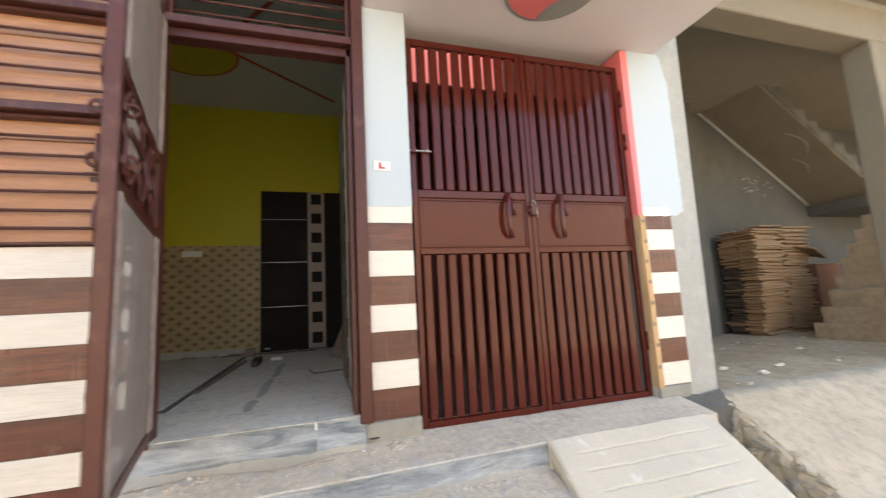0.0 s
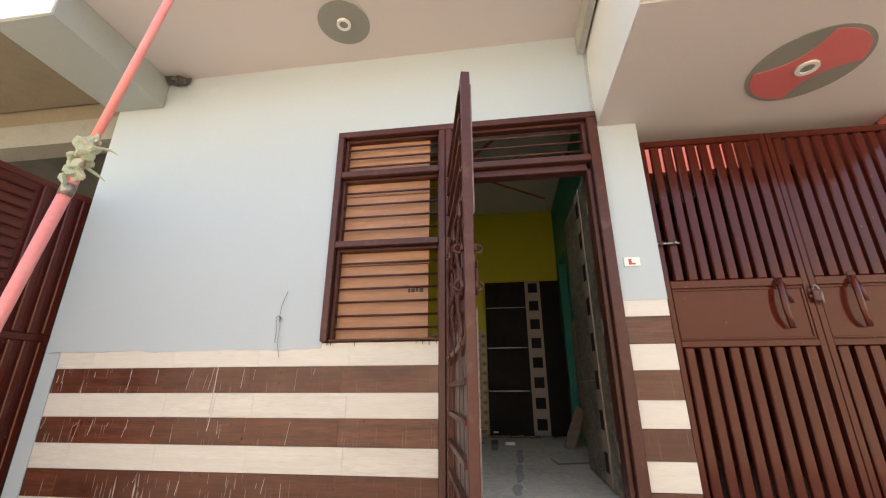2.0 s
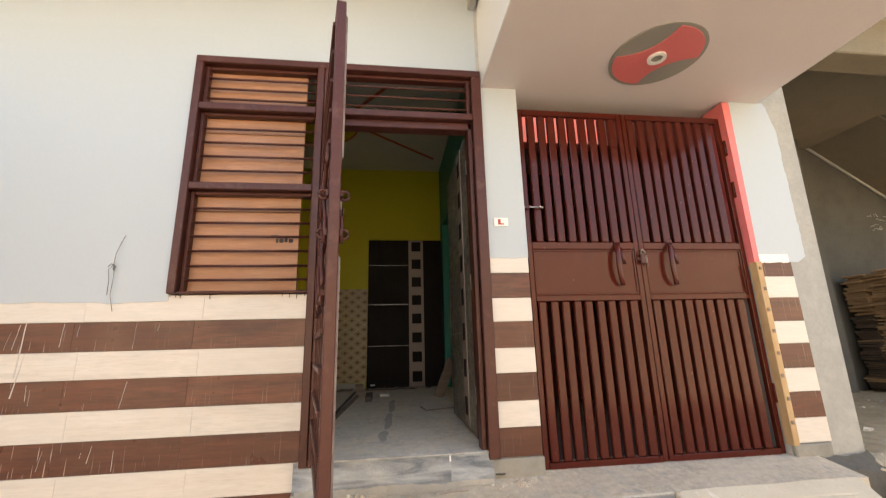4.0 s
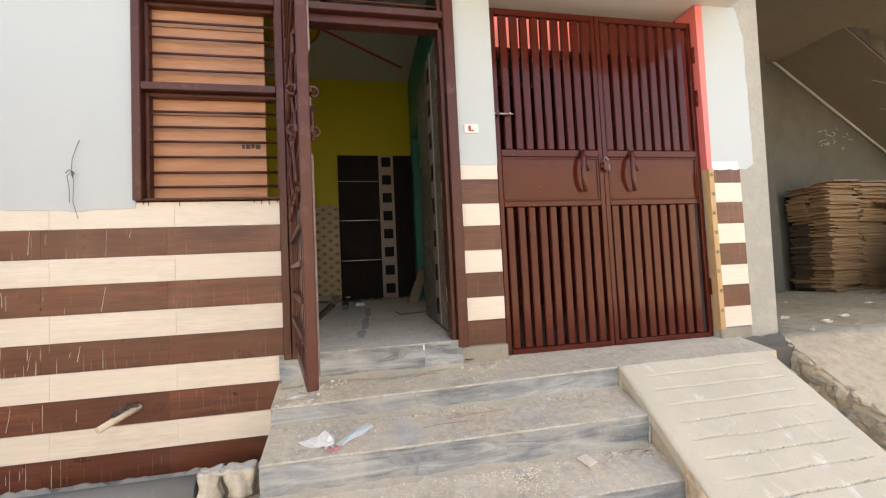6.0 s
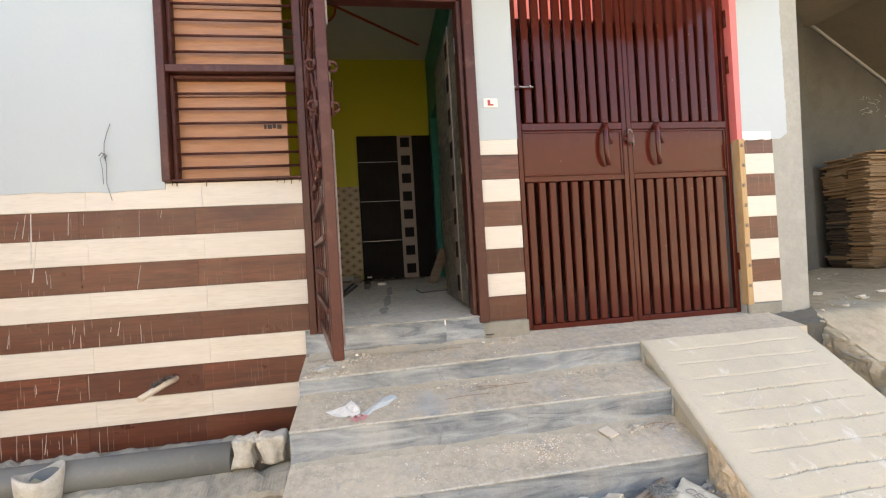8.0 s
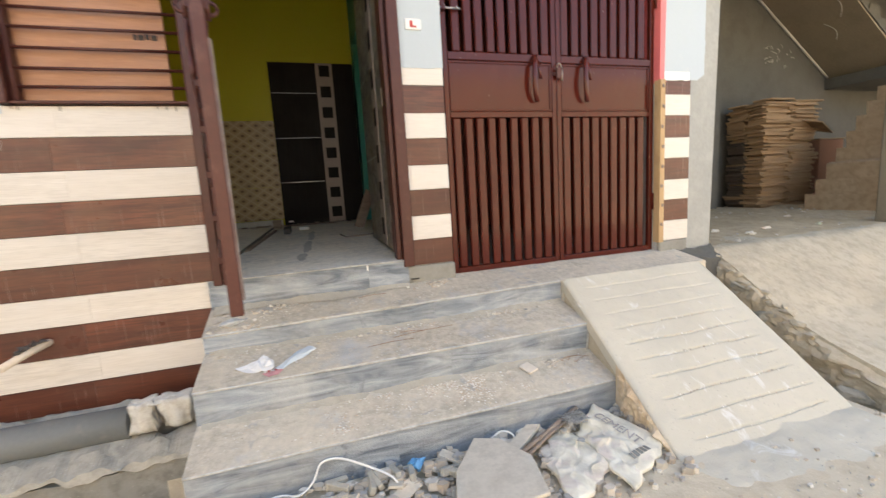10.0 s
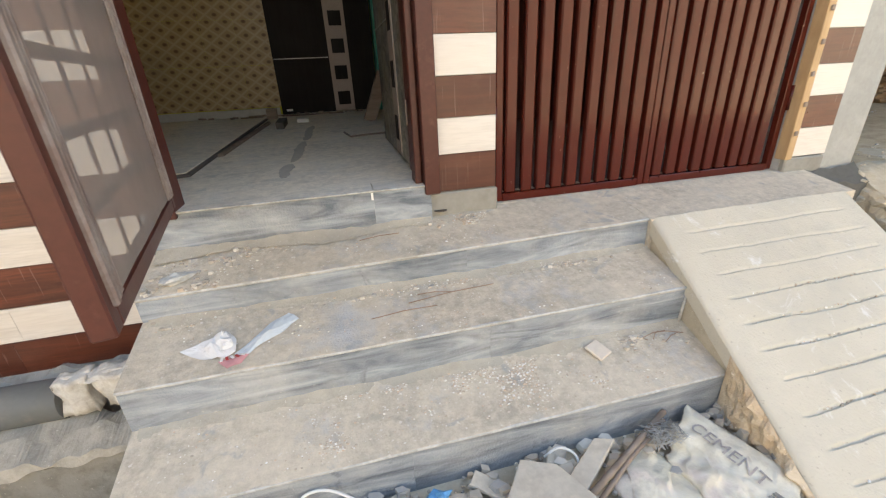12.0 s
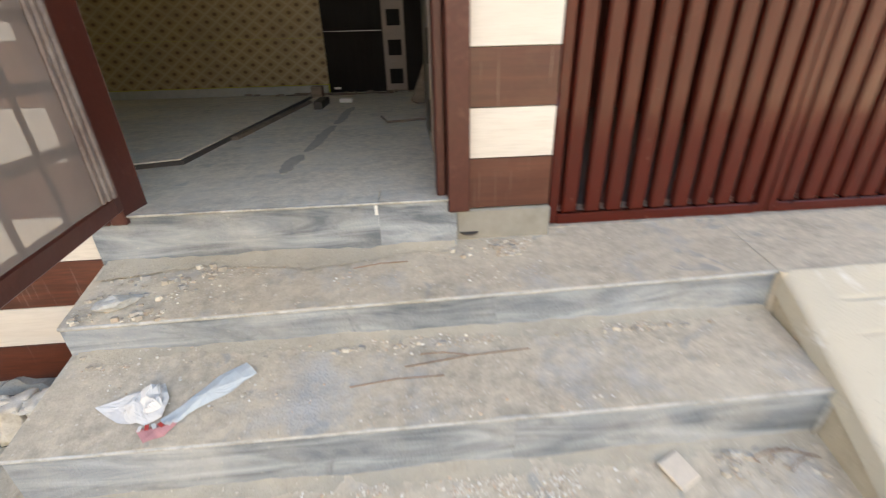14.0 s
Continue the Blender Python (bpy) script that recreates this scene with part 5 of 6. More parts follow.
tile_mesh = mesh_of("dado_tile", box(-0.149, 0.149, -0.008, 0.0, -0.199, 0.199, bevel=0.002), M_DADO)
for i in range(9):
    for j in range(3):
        piece("dado_tile", tile_mesh, wall_back, (-1.06 - 0.30 * i, 3.137, 0.47 + 0.40 * j + 0.02))
side_mesh = mesh_of("dado_tile", box(-0.008, 0.0, -0.149, 0.149, -0.199, 0.199, bevel=0.002), M_DADO)
for i in range(7):
    for j in range(3):
        piece("dado_tile", side_mesh, wall_right, (0.093, 0.40 + 0.30 * i, 0.47 + 0.40 * j))
part("skirting", box(-3.4, -0.93, 3.10, 3.136, 0.2, 0.285, bevel=0.004), M_CEMENT, wall_back, "grey stone skirting")
socket = thing("wall_socket", "white switch board on the lattice tiles", "socket")
part("cover", box(-1.75, -1.545, 3.112, 3.128, 1.36, 1.43, bevel=0.004), M_PLASTIC, socket)

bd = thing("flush_door", "black-brown flush door with silver lines and a squared strip", "door")
part("leaf", box(-0.905, 0.085, 3.06, 3.10, 0.215, 2.155, bevel=0.003), M_BLACK, bd)
for z in (0.735, 1.27, 1.80):
    part("inlay", box(-0.90, -0.375, 3.057, 3.061, z - 0.0028, z + 0.0028), M_SILVER, bd)
part("strip", box(-0.365, -0.165, 3.052, 3.061, 0.22, 2.15), M_TAUPE, bd)
sq = mesh_of("square", box(-0.062, 0.062, 3.048, 3.0525, -0.065, 0.065), M_BLACK)
for k in range(8):
    piece("square", sq, bd, (-0.262, 0, 0.345 + 0.245 * k))
part("tag", box(-0.86, -0.80, 3.056, 3.0605, 0.245, 0.265), M_PLASTIC, bd, "small white label")

inner = thing("open_inner_door", "grey-brown inner door with a squared strip standing open", "door", at=(-0.062, 0.13, 0.0), turn=math.atan2(1.07, 0.004))
part("leaf", box(0, 1.06, -0.018, 0.018, 0.155, 2.20, bevel=0.003), M_MARBLE, inner, "mottled dark marble-look leaf")
part("edge", box(0.0, 0.035, 0.0185, 0.03, 0.155, 2.20, bevel=0.002), M_FRAME, inner)
part("strip", box(0.30, 0.46, 0.0185, 0.024, 0.17, 2.19), M_TAUPE, inner)
isq = mesh_of("square", box(-0.045, 0.045, 0.0245, 0.027, -0.06, 0.06), M_BLACK)
for k in range(8):
    piece("square", isq, inner, (0.38, 0, 0.30 + 0.25 * k))
for z in (0.8, 1.4):
    part("inlay", box(0.47, 1.05, 0.0185, 0.022, z - 0.0028, z + 0.0028), M_SILVER, inner)
for z in (0.4, 1.1, 1.9):
    part("hinge", box(-0.004, 0.03, 0.0305, 0.036, z - 0.05, z + 0.05), M_STEEL, inner)


def floor_z(y):
    return 0.125 + (y - 0.10) * 0.09 / 3.1


def flat_sheet(name, pts, z0, thick, mat, label, cat):
    bm = bmesh.new()
    lo = [bm.verts.new((x, y, floor_z(y) + z0)) for x, y in pts]
    hi = [bm.verts.new((x, y, floor_z(y) + z0 + thick)) for x, y in pts]
    n = len(pts)
    bm.faces.new(hi)
    bm.faces.new(lo[::-1])
    for k in range(n):
        bm.faces.new((lo[k], lo[(k + 1) % n], hi[(k + 1) % n], hi[k]))
    bmesh.ops.recalc_face_normals(bm, faces=bm.faces)
    return solid(name, bm, mat, label, cat)


# Added dark layer juts out to draw the sheet's dark edge line.
flat_sheet("board_underlay", [(-1.105, 0.548), (-1.012, 2.71), (-2.5, 2.8), (-2.5, 0.485), (-1.32, 0.485)], 0.0, 0.016, M_WIREDARK, "dark layer drawing the edge of a dusty sheet", "board")
flat_sheet("board_sheet", [(-1.12, 0.56), (-1.03, 2.72), (-2.5, 2.8), (-2.5, 0.5), (-1.32, 0.50)], 0.0165, 0.006, M_FLOOR, "dusty board sheet lying on the room floor", "board")
flat_sheet("board_strip", [(-1.05, 1.02), (-0.95, 2.40), (-0.98, 2.42), (-1.078, 1.0)], 0.0, 0.018, M_OLDWOOD, "thin brown board under a sheet", "board")
flat_sheet("dark_offcut", [(-0.86, 2.0), (-0.80, 2.0), (-0.80, 2.35), (-0.87, 2.33)], 0.0, 0.05, M_WIREDARK, "dark offcut on the room floor", "offcut")
flat_sheet("pale_offcut", [(-0.72, 2.35), (-0.62, 2.33), (-0.62, 2.42), (-0.72, 2.45)], 0.0, 0.03, M_PLASTIC, "pale offcut on the room floor", "offcut")
flat_sheet("dark_block", [(-1.02, 2.75), (-0.93, 2.75), (-0.93, 2.85), (-1.02, 2.85)], 0.0, 0.09, M_OLDWOOD, "small wooden block by the wall", "block")
for k, (y0, y1) in enumerate(((0.34, 0.62), (0.68, 1.30), (1.36, 2.05))):
    left, right = [], []
    for i in range(15):
        y = y0 + (y1 - y0) * i / 14
        mid = -0.655 + 0.045 * (y - 0.34) + 0.02 * noise.noise((y * 3, k, 0))
        half = (0.030 + 0.018 * noise.noise((y * 8, k, 4))) * math.sin(math.pi * (i + 0.7) / 15.4) ** 0.5
        left.append((mid - half + 0.010 * noise.noise((y * 21, k, 1)), y))
        right.append((mid + half + 0.010 * noise.noise((y * 21, k, 2)), y))
    flat_sheet("mortar_smear", right + left[::-1], 0.0, 0.003, M_SMEAR, "dried mortar smear across the room floor", "stain")
bm = tube(bmesh.new(), [(-0.34, 1.45, floor_z(1.45) + 0.02), (-0.30, 1.32, floor_z(1.32) + 0.008), (-0.12, 1.38, floor_z(1.38) + 0.006), (0.04, 1.42, floor_z(1.42) + 0.006)], 0.007, 6)
solid("bent_wire", bm, M_OLDWOOD, "bent wire on the room floor", "wire")
leanp = thing("leaning_board", "grey-brown board leaning on the side wall", "board")
bm = bmesh.new()
cuboid(bm, -0.055, 0.055, -0.01, 0.01, 0.0, 0.42, bevel=0.003)
lb = part("board", bm, M_OLDWOOD, leanp)
lb.matrix_basis = pose(-0.10, 2.12, floor_z(2.12), 0, 24, 20)
bm = bmesh.new()
rng = random.Random(3)
for k in range(26):
    x, y = rng.uniform(-1.7, -0.1), rng.uniform(2.85, 3.08)
    tube(bm, [(x, y, floor_z(y) + 0.01), (x + rng.uniform(-0.2, 0.2), y + rng.uniform(-0.06, 0.03), floor_z(y) + 0.012)], 0.008, 5)
solid("wood_slivers", bm, M_OLDWOOD, "thin wood slivers along the back wall", "wood", kind="stuff")

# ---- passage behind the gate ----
# Dark plaster and frame brown here stand in for the unlit passage.
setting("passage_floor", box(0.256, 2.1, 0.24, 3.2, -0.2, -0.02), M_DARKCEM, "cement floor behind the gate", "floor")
setting("passage_wall_back", box(0.2, 2.14, 3.14, 3.3, -0.1, 3.4), M_FRAME, "wall behind the gate, dark brown for shade", "wall")
setting("passage_wall_left", box(0.2455, 0.256, 0.225, 3.14, -0.1, 3.4), M_FRAME, "side wall behind the gate, dark brown for shade", "wall")
setting("passage_wall_right", box(2.0, 2.136, 0.225, 3.14, -0.1, 3.4), M_FRAME, "side wall behind the gate, dark brown for shade", "wall")
setting("passage_ceiling", box(0.256, 2.1, 1.02, 3.2, 3.23, 3.36), M_CEIL, "ceiling behind the gate", "ceiling")
setting("passage_beam", box(0.258, 1.36, 0.88, 1.02, 2.53, 3.36), M_PINK, "pink painted wall over the passage", "wall")
setting("passage_beam_dark", box(1.362, 2.0, 0.90, 1.02, 2.53, 3.36), M_FRAME, "wall over the passage, dark brown for shade", "wall")
setting("roof_room", box(-3.84, 0.25, 0.22, 3.4, TOP - 0.2, TOP), M_CEMENT, "flat roof slab", "roof")

# ---- cartons in the neighbour's porch ----
stack = thing("cardboard_stack", "tall stack of flattened brown cardboard cartons against a wall", "cardboard")
rng = random.Random(21)
cm = [mesh_of("carton", box(-0.26, 0.26, -0.13, 0.13, 0, 0.022, bevel=0.003), m) for m in (M_CARD, M_CARDDARK)]
for cx in (5.87, 6.40):
    for cy in (2.03, 2.30):
        z = 0.0
        k = 0
        while z < 1.46 + 0.05 * rng.random():
            dark = cx < 6 and cy > 2.1 and z < 0.95 and rng.random() < 0.9
            ob = piece("carton", cm[1 if dark else 0], stack, (cx + rng.uniform(-0.06, 0.06), cy + rng.uniform(-0.04, 0.03), z), (rng.uniform(-0.02, 0.02), rng.uniform(-0.02, 0.02), rng.uniform(-0.05, 0.05)))
            ob.scale = (rng.uniform(0.96, 1.06), 1, rng.uniform(0.7, 1.3))
            z += 0.023 * ob.scale[2] + 0.002
piece("loose_flap", cm[0], stack, (6.62, 1.86, 1.12), (0.3, 0.25, 0.3))
piece("loose_flap", cm[0], stack, (5.92, 2.0, 1.51), (0.02, -0.03, 0.1))
brown = thing("brown_box", "reddish brown carton behind the stairs", "box")
part("body", box(6.95, 7.5, 2.0, 2.45, 0.0, 0.95, bevel=0.01), M_REDBRICK, brown)
part("flap", box(6.93, 7.52, 1.99, 2.46, 0.951, 0.965, bevel=0.003), M_CARD, brown)


def dirt_z(y):
    return -0.06 + 0.06 * min(1, max(0, y / 1.6))


for k, (x, y, sx, sy) in enumerate(((3.24, 0.31, 0.14, 0.05), (3.6, 0.42, 0.16, 0.04), (3.95, 0.7, 0.1, 0.06), (3.1, 0.55, 0.1, 0.04), (4.6, 0.9, 0.12, 0.05), (4.2, 0.35, 0.1, 0.05))):
    bm = bmesh.new()
    lump(bm, (x, y, dirt_z(y) + 0.02), (sx * 0.8, sy * 0.8, 0.03), k, 2, 1.1)
    solid("litter_scrap", bm, (M_SACK, M_SHARD, M_RAG)[k % 3], "pale crumpled scrap on the dirt floor", "litter", "scraps on the dirt")

# ---- pipe, sacks and clutter by the drain ----
pipe = thing("drain_pipe", "thick grey plastic pipe lying along the wall foot", "pipe")
part("tube", tube(bmesh.new(), [(-6, -0.135, -0.51), (-3, -0.137, -0.51), (-1.50, -0.14, -0.507)], 0.078, 24), M_PVC, pipe)
sack = thing("sand_sack", "folded dusty white sack plugging the pipe end", "sack")
for k, (x, sx, rz) in enumerate(((-1.436, 0.108, 0.03), (-1.288, 0.132, 0.0))):
    bm = bmesh.new()
    made = bmesh.ops.create_cube(bm, size=1)["verts"]
    bmesh.ops.subdivide_edges(bm, edges=bm.edges[:], cuts=7, use_grid_fill=True)
    for v in bm.verts:
        p = v.co.copy()
        sq_ = 1 - 0.05 * (abs(p.x) * 2) ** 6 - (0.10 * (p.z + 0.5) ** 4 if k == 0 and p.x < 0 else 0.0)
        sq_ *= 1 - 0.16 * math.cos(p.z * 5 + 1.4 * k) * abs(p.x) * 2
        f = 0.016 * noise.noise(p * 3.5 + Vector((k * 5, 0, 0))) + 0.011 * noise.noise(Vector((p.x * 9 + k, p.y * 5, p.z * 3)))
        v.co = Vector((p.x * sx * sq_ + f * 0.4, p.y * 0.075 * sq_ - f - 0.008 * math.cos(p.x * 9), p.z * 0.145 * sq_ + f * 0.35))
    for f in bm.faces:
        f.smooth = True
    ob = part("fold", bm, M_SACK, sack)
    ob.location, ob.rotation_euler = (x, -0.178, -0.468), (0.06, rz, rz)
part("fold", lump(bmesh.new(), (-1.362, -0.172, -0.408), (0.20, 0.08, 0.036), 6, 3, 0.5), M_SACK, sack)
part("plug", tube(bmesh.new(), [(-1.16, -0.13, -0.56), (-1.155, -0.13, -0.42)], 0.04, 10), M_PVC, sack, "dark pipe stub beside the sack")
tub = thing("torn_tub", "torn cream plastic tub standing on the drain kerb", "tub", at=(-2.36, -0.25, -0.59))
bm = bmesh.new()
rings = []
for k, (r, z) in enumerate(((0.075, 0.0), (0.085, 0.06), (0.092, 0.12), (0.095, 0.165), (0.086, 0.168), (0.08, 0.10), (0.07, 0.02))):
    rings.append([bm.verts.new((r * math.cos(a) * (1 + 0.05 * math.sin(3 * a)), r * math.sin(a), z + (0.02 * math.sin(2 * a) if k in (3, 4) else 0))) for a in [i * 6.2832 / 20 for i in range(20)]])
for a, b in zip(rings, rings[1:]):
    for k in range(20):
        bm.faces.new((a[k], a[(k + 1) % 20], b[(k + 1) % 20], b[k])).smooth = True
bm.faces.new(rings[0][::-1])
bm.faces.new(rings[-1])
part("shell", bm, M_SACK, tub)
bm = bmesh.new()
lump(bm, (0, 0, 0.08), (0.13, 0.13, 0.09), 3, 2, 0.6)
part("filling", bm, M_RAG, tub, "crumpled rag inside")
bm = box(-3.45, -3.20, -0.31, -0.22, -0.585, -0.36, bevel=0.01)
solid("cement_block", bm, M_CEMENT, "grey cement block leaning by the wall foot", "block")
solid("pipe_offcut", tube(bmesh.new(), [(-3.02, -0.30, -0.545), (-2.88, -0.18, -0.53)], 0.05, 16), M_PVC, "short grey pipe offcut on the kerb", "pipe")

# ---- litter on the steps ----


def tread_z(y, x=0.0):
    if y > -0.247:
        return -0.014 + (y - 0.03) * 0.065 / 0.277 + (0.0154 * x - 0.002) * min(1.0, (0.03 - y) / 0.277)
    if y > -0.512:
        return -0.192 + (y + 0.247) * 0.070 / 0.265
    return -0.416 + (y + 0.512) * 0.068 / 0.248


paper = thing("torn_packet", "torn white printed packet on the second step", "litter")


def crumpled(outline, lift, seed, mat, name, label=""):
    """A thin folded sheet over an outline, higher in its middle."""
    bm = bmesh.new()
    fine = []
    for k, p in enumerate(outline):
        q = outline[(k + 1) % len(outline)]
        fine += [(p[0] + (q[0] - p[0]) * t, p[1] + (q[1] - p[1]) * t) for t in (0, 0.25, 0.5, 0.75)]
    outline = fine
    c = Vector((sum(p[0] for p in outline) / len(outline), sum(p[1] for p in outline) / len(outline), 0))
    rings_ = []
    for s in (1.0, 0.86, 0.7, 0.55, 0.4, 0.22, 0.1):
        row = []
        for k, p in enumerate(outline):
            x, y = c.x + (p[0] - c.x) * s, c.y + (p[1] - c.y) * s
            h = lift * (1 - s) * 0.6 + lift * (0.5 - abs(noise.noise((x * 13, y * 13, seed)))) + 0.003 * noise.noise((x * 55, y * 55, seed))
            row.append((x, y, tread_z(y) + max(0.003, h)))
        rings_.append(row)
    for layer in (0, -0.002):
        vs = [[bm.verts.new((x, y, z + layer)) for x, y, z in row] for row in rings_]
        n = len(outline)
        for a, b in zip(vs, vs[1:]):
            for k in range(n):
                bm.faces.new((a[k], a[(k + 1) % n], b[(k + 1) % n], b[k]))
        bm.faces.new(vs[-1])
    bmesh.ops.recalc_face_normals(bm, faces=bm.faces)
    return part(name, bm, mat, paper, label)


crumpled([(-0.965, -0.415), (-0.90, -0.385), (-0.83, -0.355), (-0.80, -0.40), (-0.795, -0.45), (-0.83, -0.465), (-0.90, -0.45)], 0.026, 1, M_PAPER, "crumple")
crumpled([(-0.800, -0.452), (-0.745, -0.405), (-0.70, -0.350), (-0.640, -0.312), (-0.605, -0.345), (-0.655, -0.392), (-0.725, -0.435), (-0.775, -0.480)], 0.014, 2, M_FOIL, "fold", "grey foil inside")
crumpled([(-0.895, -0.43), (-0.865, -0.385), (-0.835, -0.365), (-0.80, -0.43), (-0.83, -0.445)], 0.05, 7, M_PAPER, "flap")
crumpled([(-0.845, -0.475), (-0.79, -0.462), (-0.755, -0.462), (-0.775, -0.492), (-0.815, -0.505)], 0.012, 3, M_PINKPRINT, "print", "pinkish red printed corner")
for k in range(5):
    x, y = -0.832 + 0.015 * k, -0.478 + 0.002 * k
    ob = part("print", box(-0.004, 0.004, -0.007, 0.007, 0, 0.0012), M_REDPRINT if k % 2 else M_PAPER, paper, "faded lettering")
    ob.matrix_basis = pose(x, y, tread_z(y) + 0.0125, 14, 6 * (k % 3), 20 * k)

tile_bit = thing("tile_shard", "small pinkish tile shard on the lowest step", "tile")
bm = box(-0.038, 0.034, -0.036, 0.038, 0, 0.010, bevel=0.003)
ob = part("shard", bm, M_SHARD, tile_bit)
ob.matrix_basis = pose(0.445, -0.575, tread_z(-0.575) + 0.002, 14, 0, 25)
chunk = thing("mortar_chunk", "flat grey mortar chunk on the landing", "stone")
bm = bmesh.new()
lump(bm, (0, 0, 0.014), (0.12, 0.05, 0.035), 5, 2, 0.5)
ob = part("chunk", bm, M_EDGE, chunk)
ob.matrix_basis = pose(-1.0, -0.19, tread_z(-0.19, -1.0) - 0.002, 0, 0, 25)
for k, (x0, y0, x1, y1) in enumerate(((-0.22, -0.365, 0.12, -0.335), (-0.36, -0.41, -0.12, -0.395), (-0.36, -0.12, -0.2, -0.10), (0.72, -0.60, 0.80, -0.57), (0.64, -0.565, 0.76, -0.55), (0.68, -0.58, 0.73, -0.545), (0.70, -0.55, 0.82, -0.575), (0.60, -0.55, 0.66, -0.575), (-0.18, -0.33, -0.05, -0.34))):
    solid("twig", tube(bmesh.new(), [(x0, y0, tread_z(y0) + 0.006), ((x0 + x1) / 2, (y0 + y1) / 2 + 0.006, tread_z((y0 + y1) / 2) + 0.007), (x1, y1, tread_z(y1) + 0.003)], 0.0014, 5), M_TWIG, "thin dry twig lying on the steps", "twig", "twigs on the steps")


def on_steps(bands):
    def place(rng):
        x0, x1, y0, y1 = bands[rng.randrange(len(bands))]
        for _ in range(12):
            x = x0 + (x1 - x0) * rng.random()
            y = y0 + (y1 - y0) * rng.random()
            if noise.noise((x * 4.5, y * 9, 3)) + 0.5 * noise.noise((x * 15, y * 15, 7)) > 0.12 or rng.random() < 0.08:
                break
        return x, y, tread_z(y, x)
    return place


scatter("paint_flakes", 2300, on_steps([(-1.0, 0.84, -0.74, -0.54), (-0.6, 0.4, -0.72, -0.54), (-0.4, 0.3, -0.66, -0.55)]), (0.0012, 0.0070), 0.35, 5, M_FLAKES, "pale paint flakes and grit on the lowest step", "grit")
scatter("grit", 2300, on_steps([(-1.1, 0.84, -0.51, -0.295), (-1.0, 0.8, -0.30, -0.258), (-1.1, 0.2, -0.27, -0.04), (-1.1, -0.6, -0.2, -0.04), (-0.3, 0.2, -0.09, -0.02)]), (0.0011, 0.0065), 0.4, 6, M_FLAKES, "grit and mortar crumbs on the steps", "grit")
scatter("mortar_crumbs", 420, on_steps([(-1.08, -0.75, -0.2, -0.05), (-1.1, -0.85, -0.26, -0.1), (-0.15, 0.15, -0.1, -0.03), (0.55, 0.84, -0.62, -0.54), (-1.05, 0.8, -0.30, -0.29)]), (0.004, 0.017), 0.5, 7, M_RUBBLE, "mortar crumbs on the steps", "grit")
scatter("ramp_grit", 320, lambda r: (lambda y, x: (x, y, on_ramp(y) - 0.004))(grooves[r.randrange(3, 10)] + r.uniform(-0.006, 0.006), r.uniform(1.0, 1.79)), (0.002, 0.008), 0.5, 8, M_FLAKES, "grit caught in the ramp grooves", "grit")
scatter("dirt_stones", 500, lambda r: (lambda x, y: (x, y, (-0.06 + 0.06 * min(1, max(0, y / 1.6))) + 0.004))(r.uniform(2.45, 6.5), r.uniform(0.02, 1.8)), (0.006, 0.03), 0.5, 9, M_RUBBLE, "stones scattered on the dirt floor", "stones")

scatter("street_grit", 700, lambda r: (r.uniform(0.75, 3.2), r.uniform(-2.1, -1.24), -0.668), (0.004, 0.022), 0.5, 11, M_RUBBLE, "grit and mortar crumbs on the street", "grit")

# ---- rubble heap below the steps ----


def curve_points(pts, k=6):
    """Points on a smooth curve through the given ones."""
    out = []
    p = [Vector(v) for v in pts]
    for i in range(len(p) - 1):
        a, b, c, d = p[max(i - 1, 0)], p[i], p[i + 1], p[min(i + 2, len(p) - 1)]
        for j in range(k):
            t = j / k
            out.append(0.5 * ((2 * b) + (c - a) * t + (2 * a - 5 * b + 4 * c - d) * t * t + (3 * b - a - 3 * c + d) * t ** 3))
    return out + [p[-1]]


GZ = -0.665


def heap(x, y):
    return GZ + 0.03 * max(0, 1 - abs(y + 0.86) / 0.25)


scatter("rubble", 1150, lambda r: (lambda x, y: (x, y, heap(x, y)))(r.uniform(-0.95, 0.85), -0.775 - 0.5 * r.random()), (0.008, 0.045), 0.55, 10, M_RUBBLE, "broken mortar and tile rubble below the steps", "rubble")
rng = random.Random(31)
shard = mesh_of("shard", box(-0.045, 0.045, -0.012, 0.012, 0, 0.035, bevel=0.003), M_KERB)
slate = mesh_of("shard", box(-0.06, 0.06, -0.03, 0.03, 0, 0.012, bevel=0.002), M_SLAB)
for k in range(34):
    x, y = rng.uniform(-0.75, 0.16), rng.uniform(-1.1, -0.80)
    ob = tagged(new("tile_offcut", (shard, slate)[k % 2]), "narrow grey tile offcut in the rubble", "tile", "tile offcuts")
    ob.matrix_basis = pose(x, y, heap(x, y) + 0.004, rng.uniform(-25, 25), rng.uniform(-20, 20), rng.uniform(0, 180))


def flat_stone(name, pts, z, thick, mat, label, cat, tilt=(0, 0)):
    bm = bmesh.new()
    lo = [bm.verts.new((x, y, z + tilt[0] * (x - pts[0][0]) + tilt[1] * (y - pts[0][1]))) for x, y in pts]
    hi = [bm.verts.new((v.co.x, v.co.y, v.co.z + thick)) for v in lo]
    n = len(pts)
    bm.faces.new(hi)
    bm.faces.new(lo[::-1])
    for k in range(n):
        bm.faces.new((lo[k], lo[(k + 1) % n], hi[(k + 1) % n], hi[k]))
    bmesh.ops.recalc_face_normals(bm, faces=bm.faces)
    bmesh.ops.bevel(bm, geom=bm.edges[:], offset=0.003, segments=1, affect="EDGES")
    return solid(name, bm, mat, label, cat)


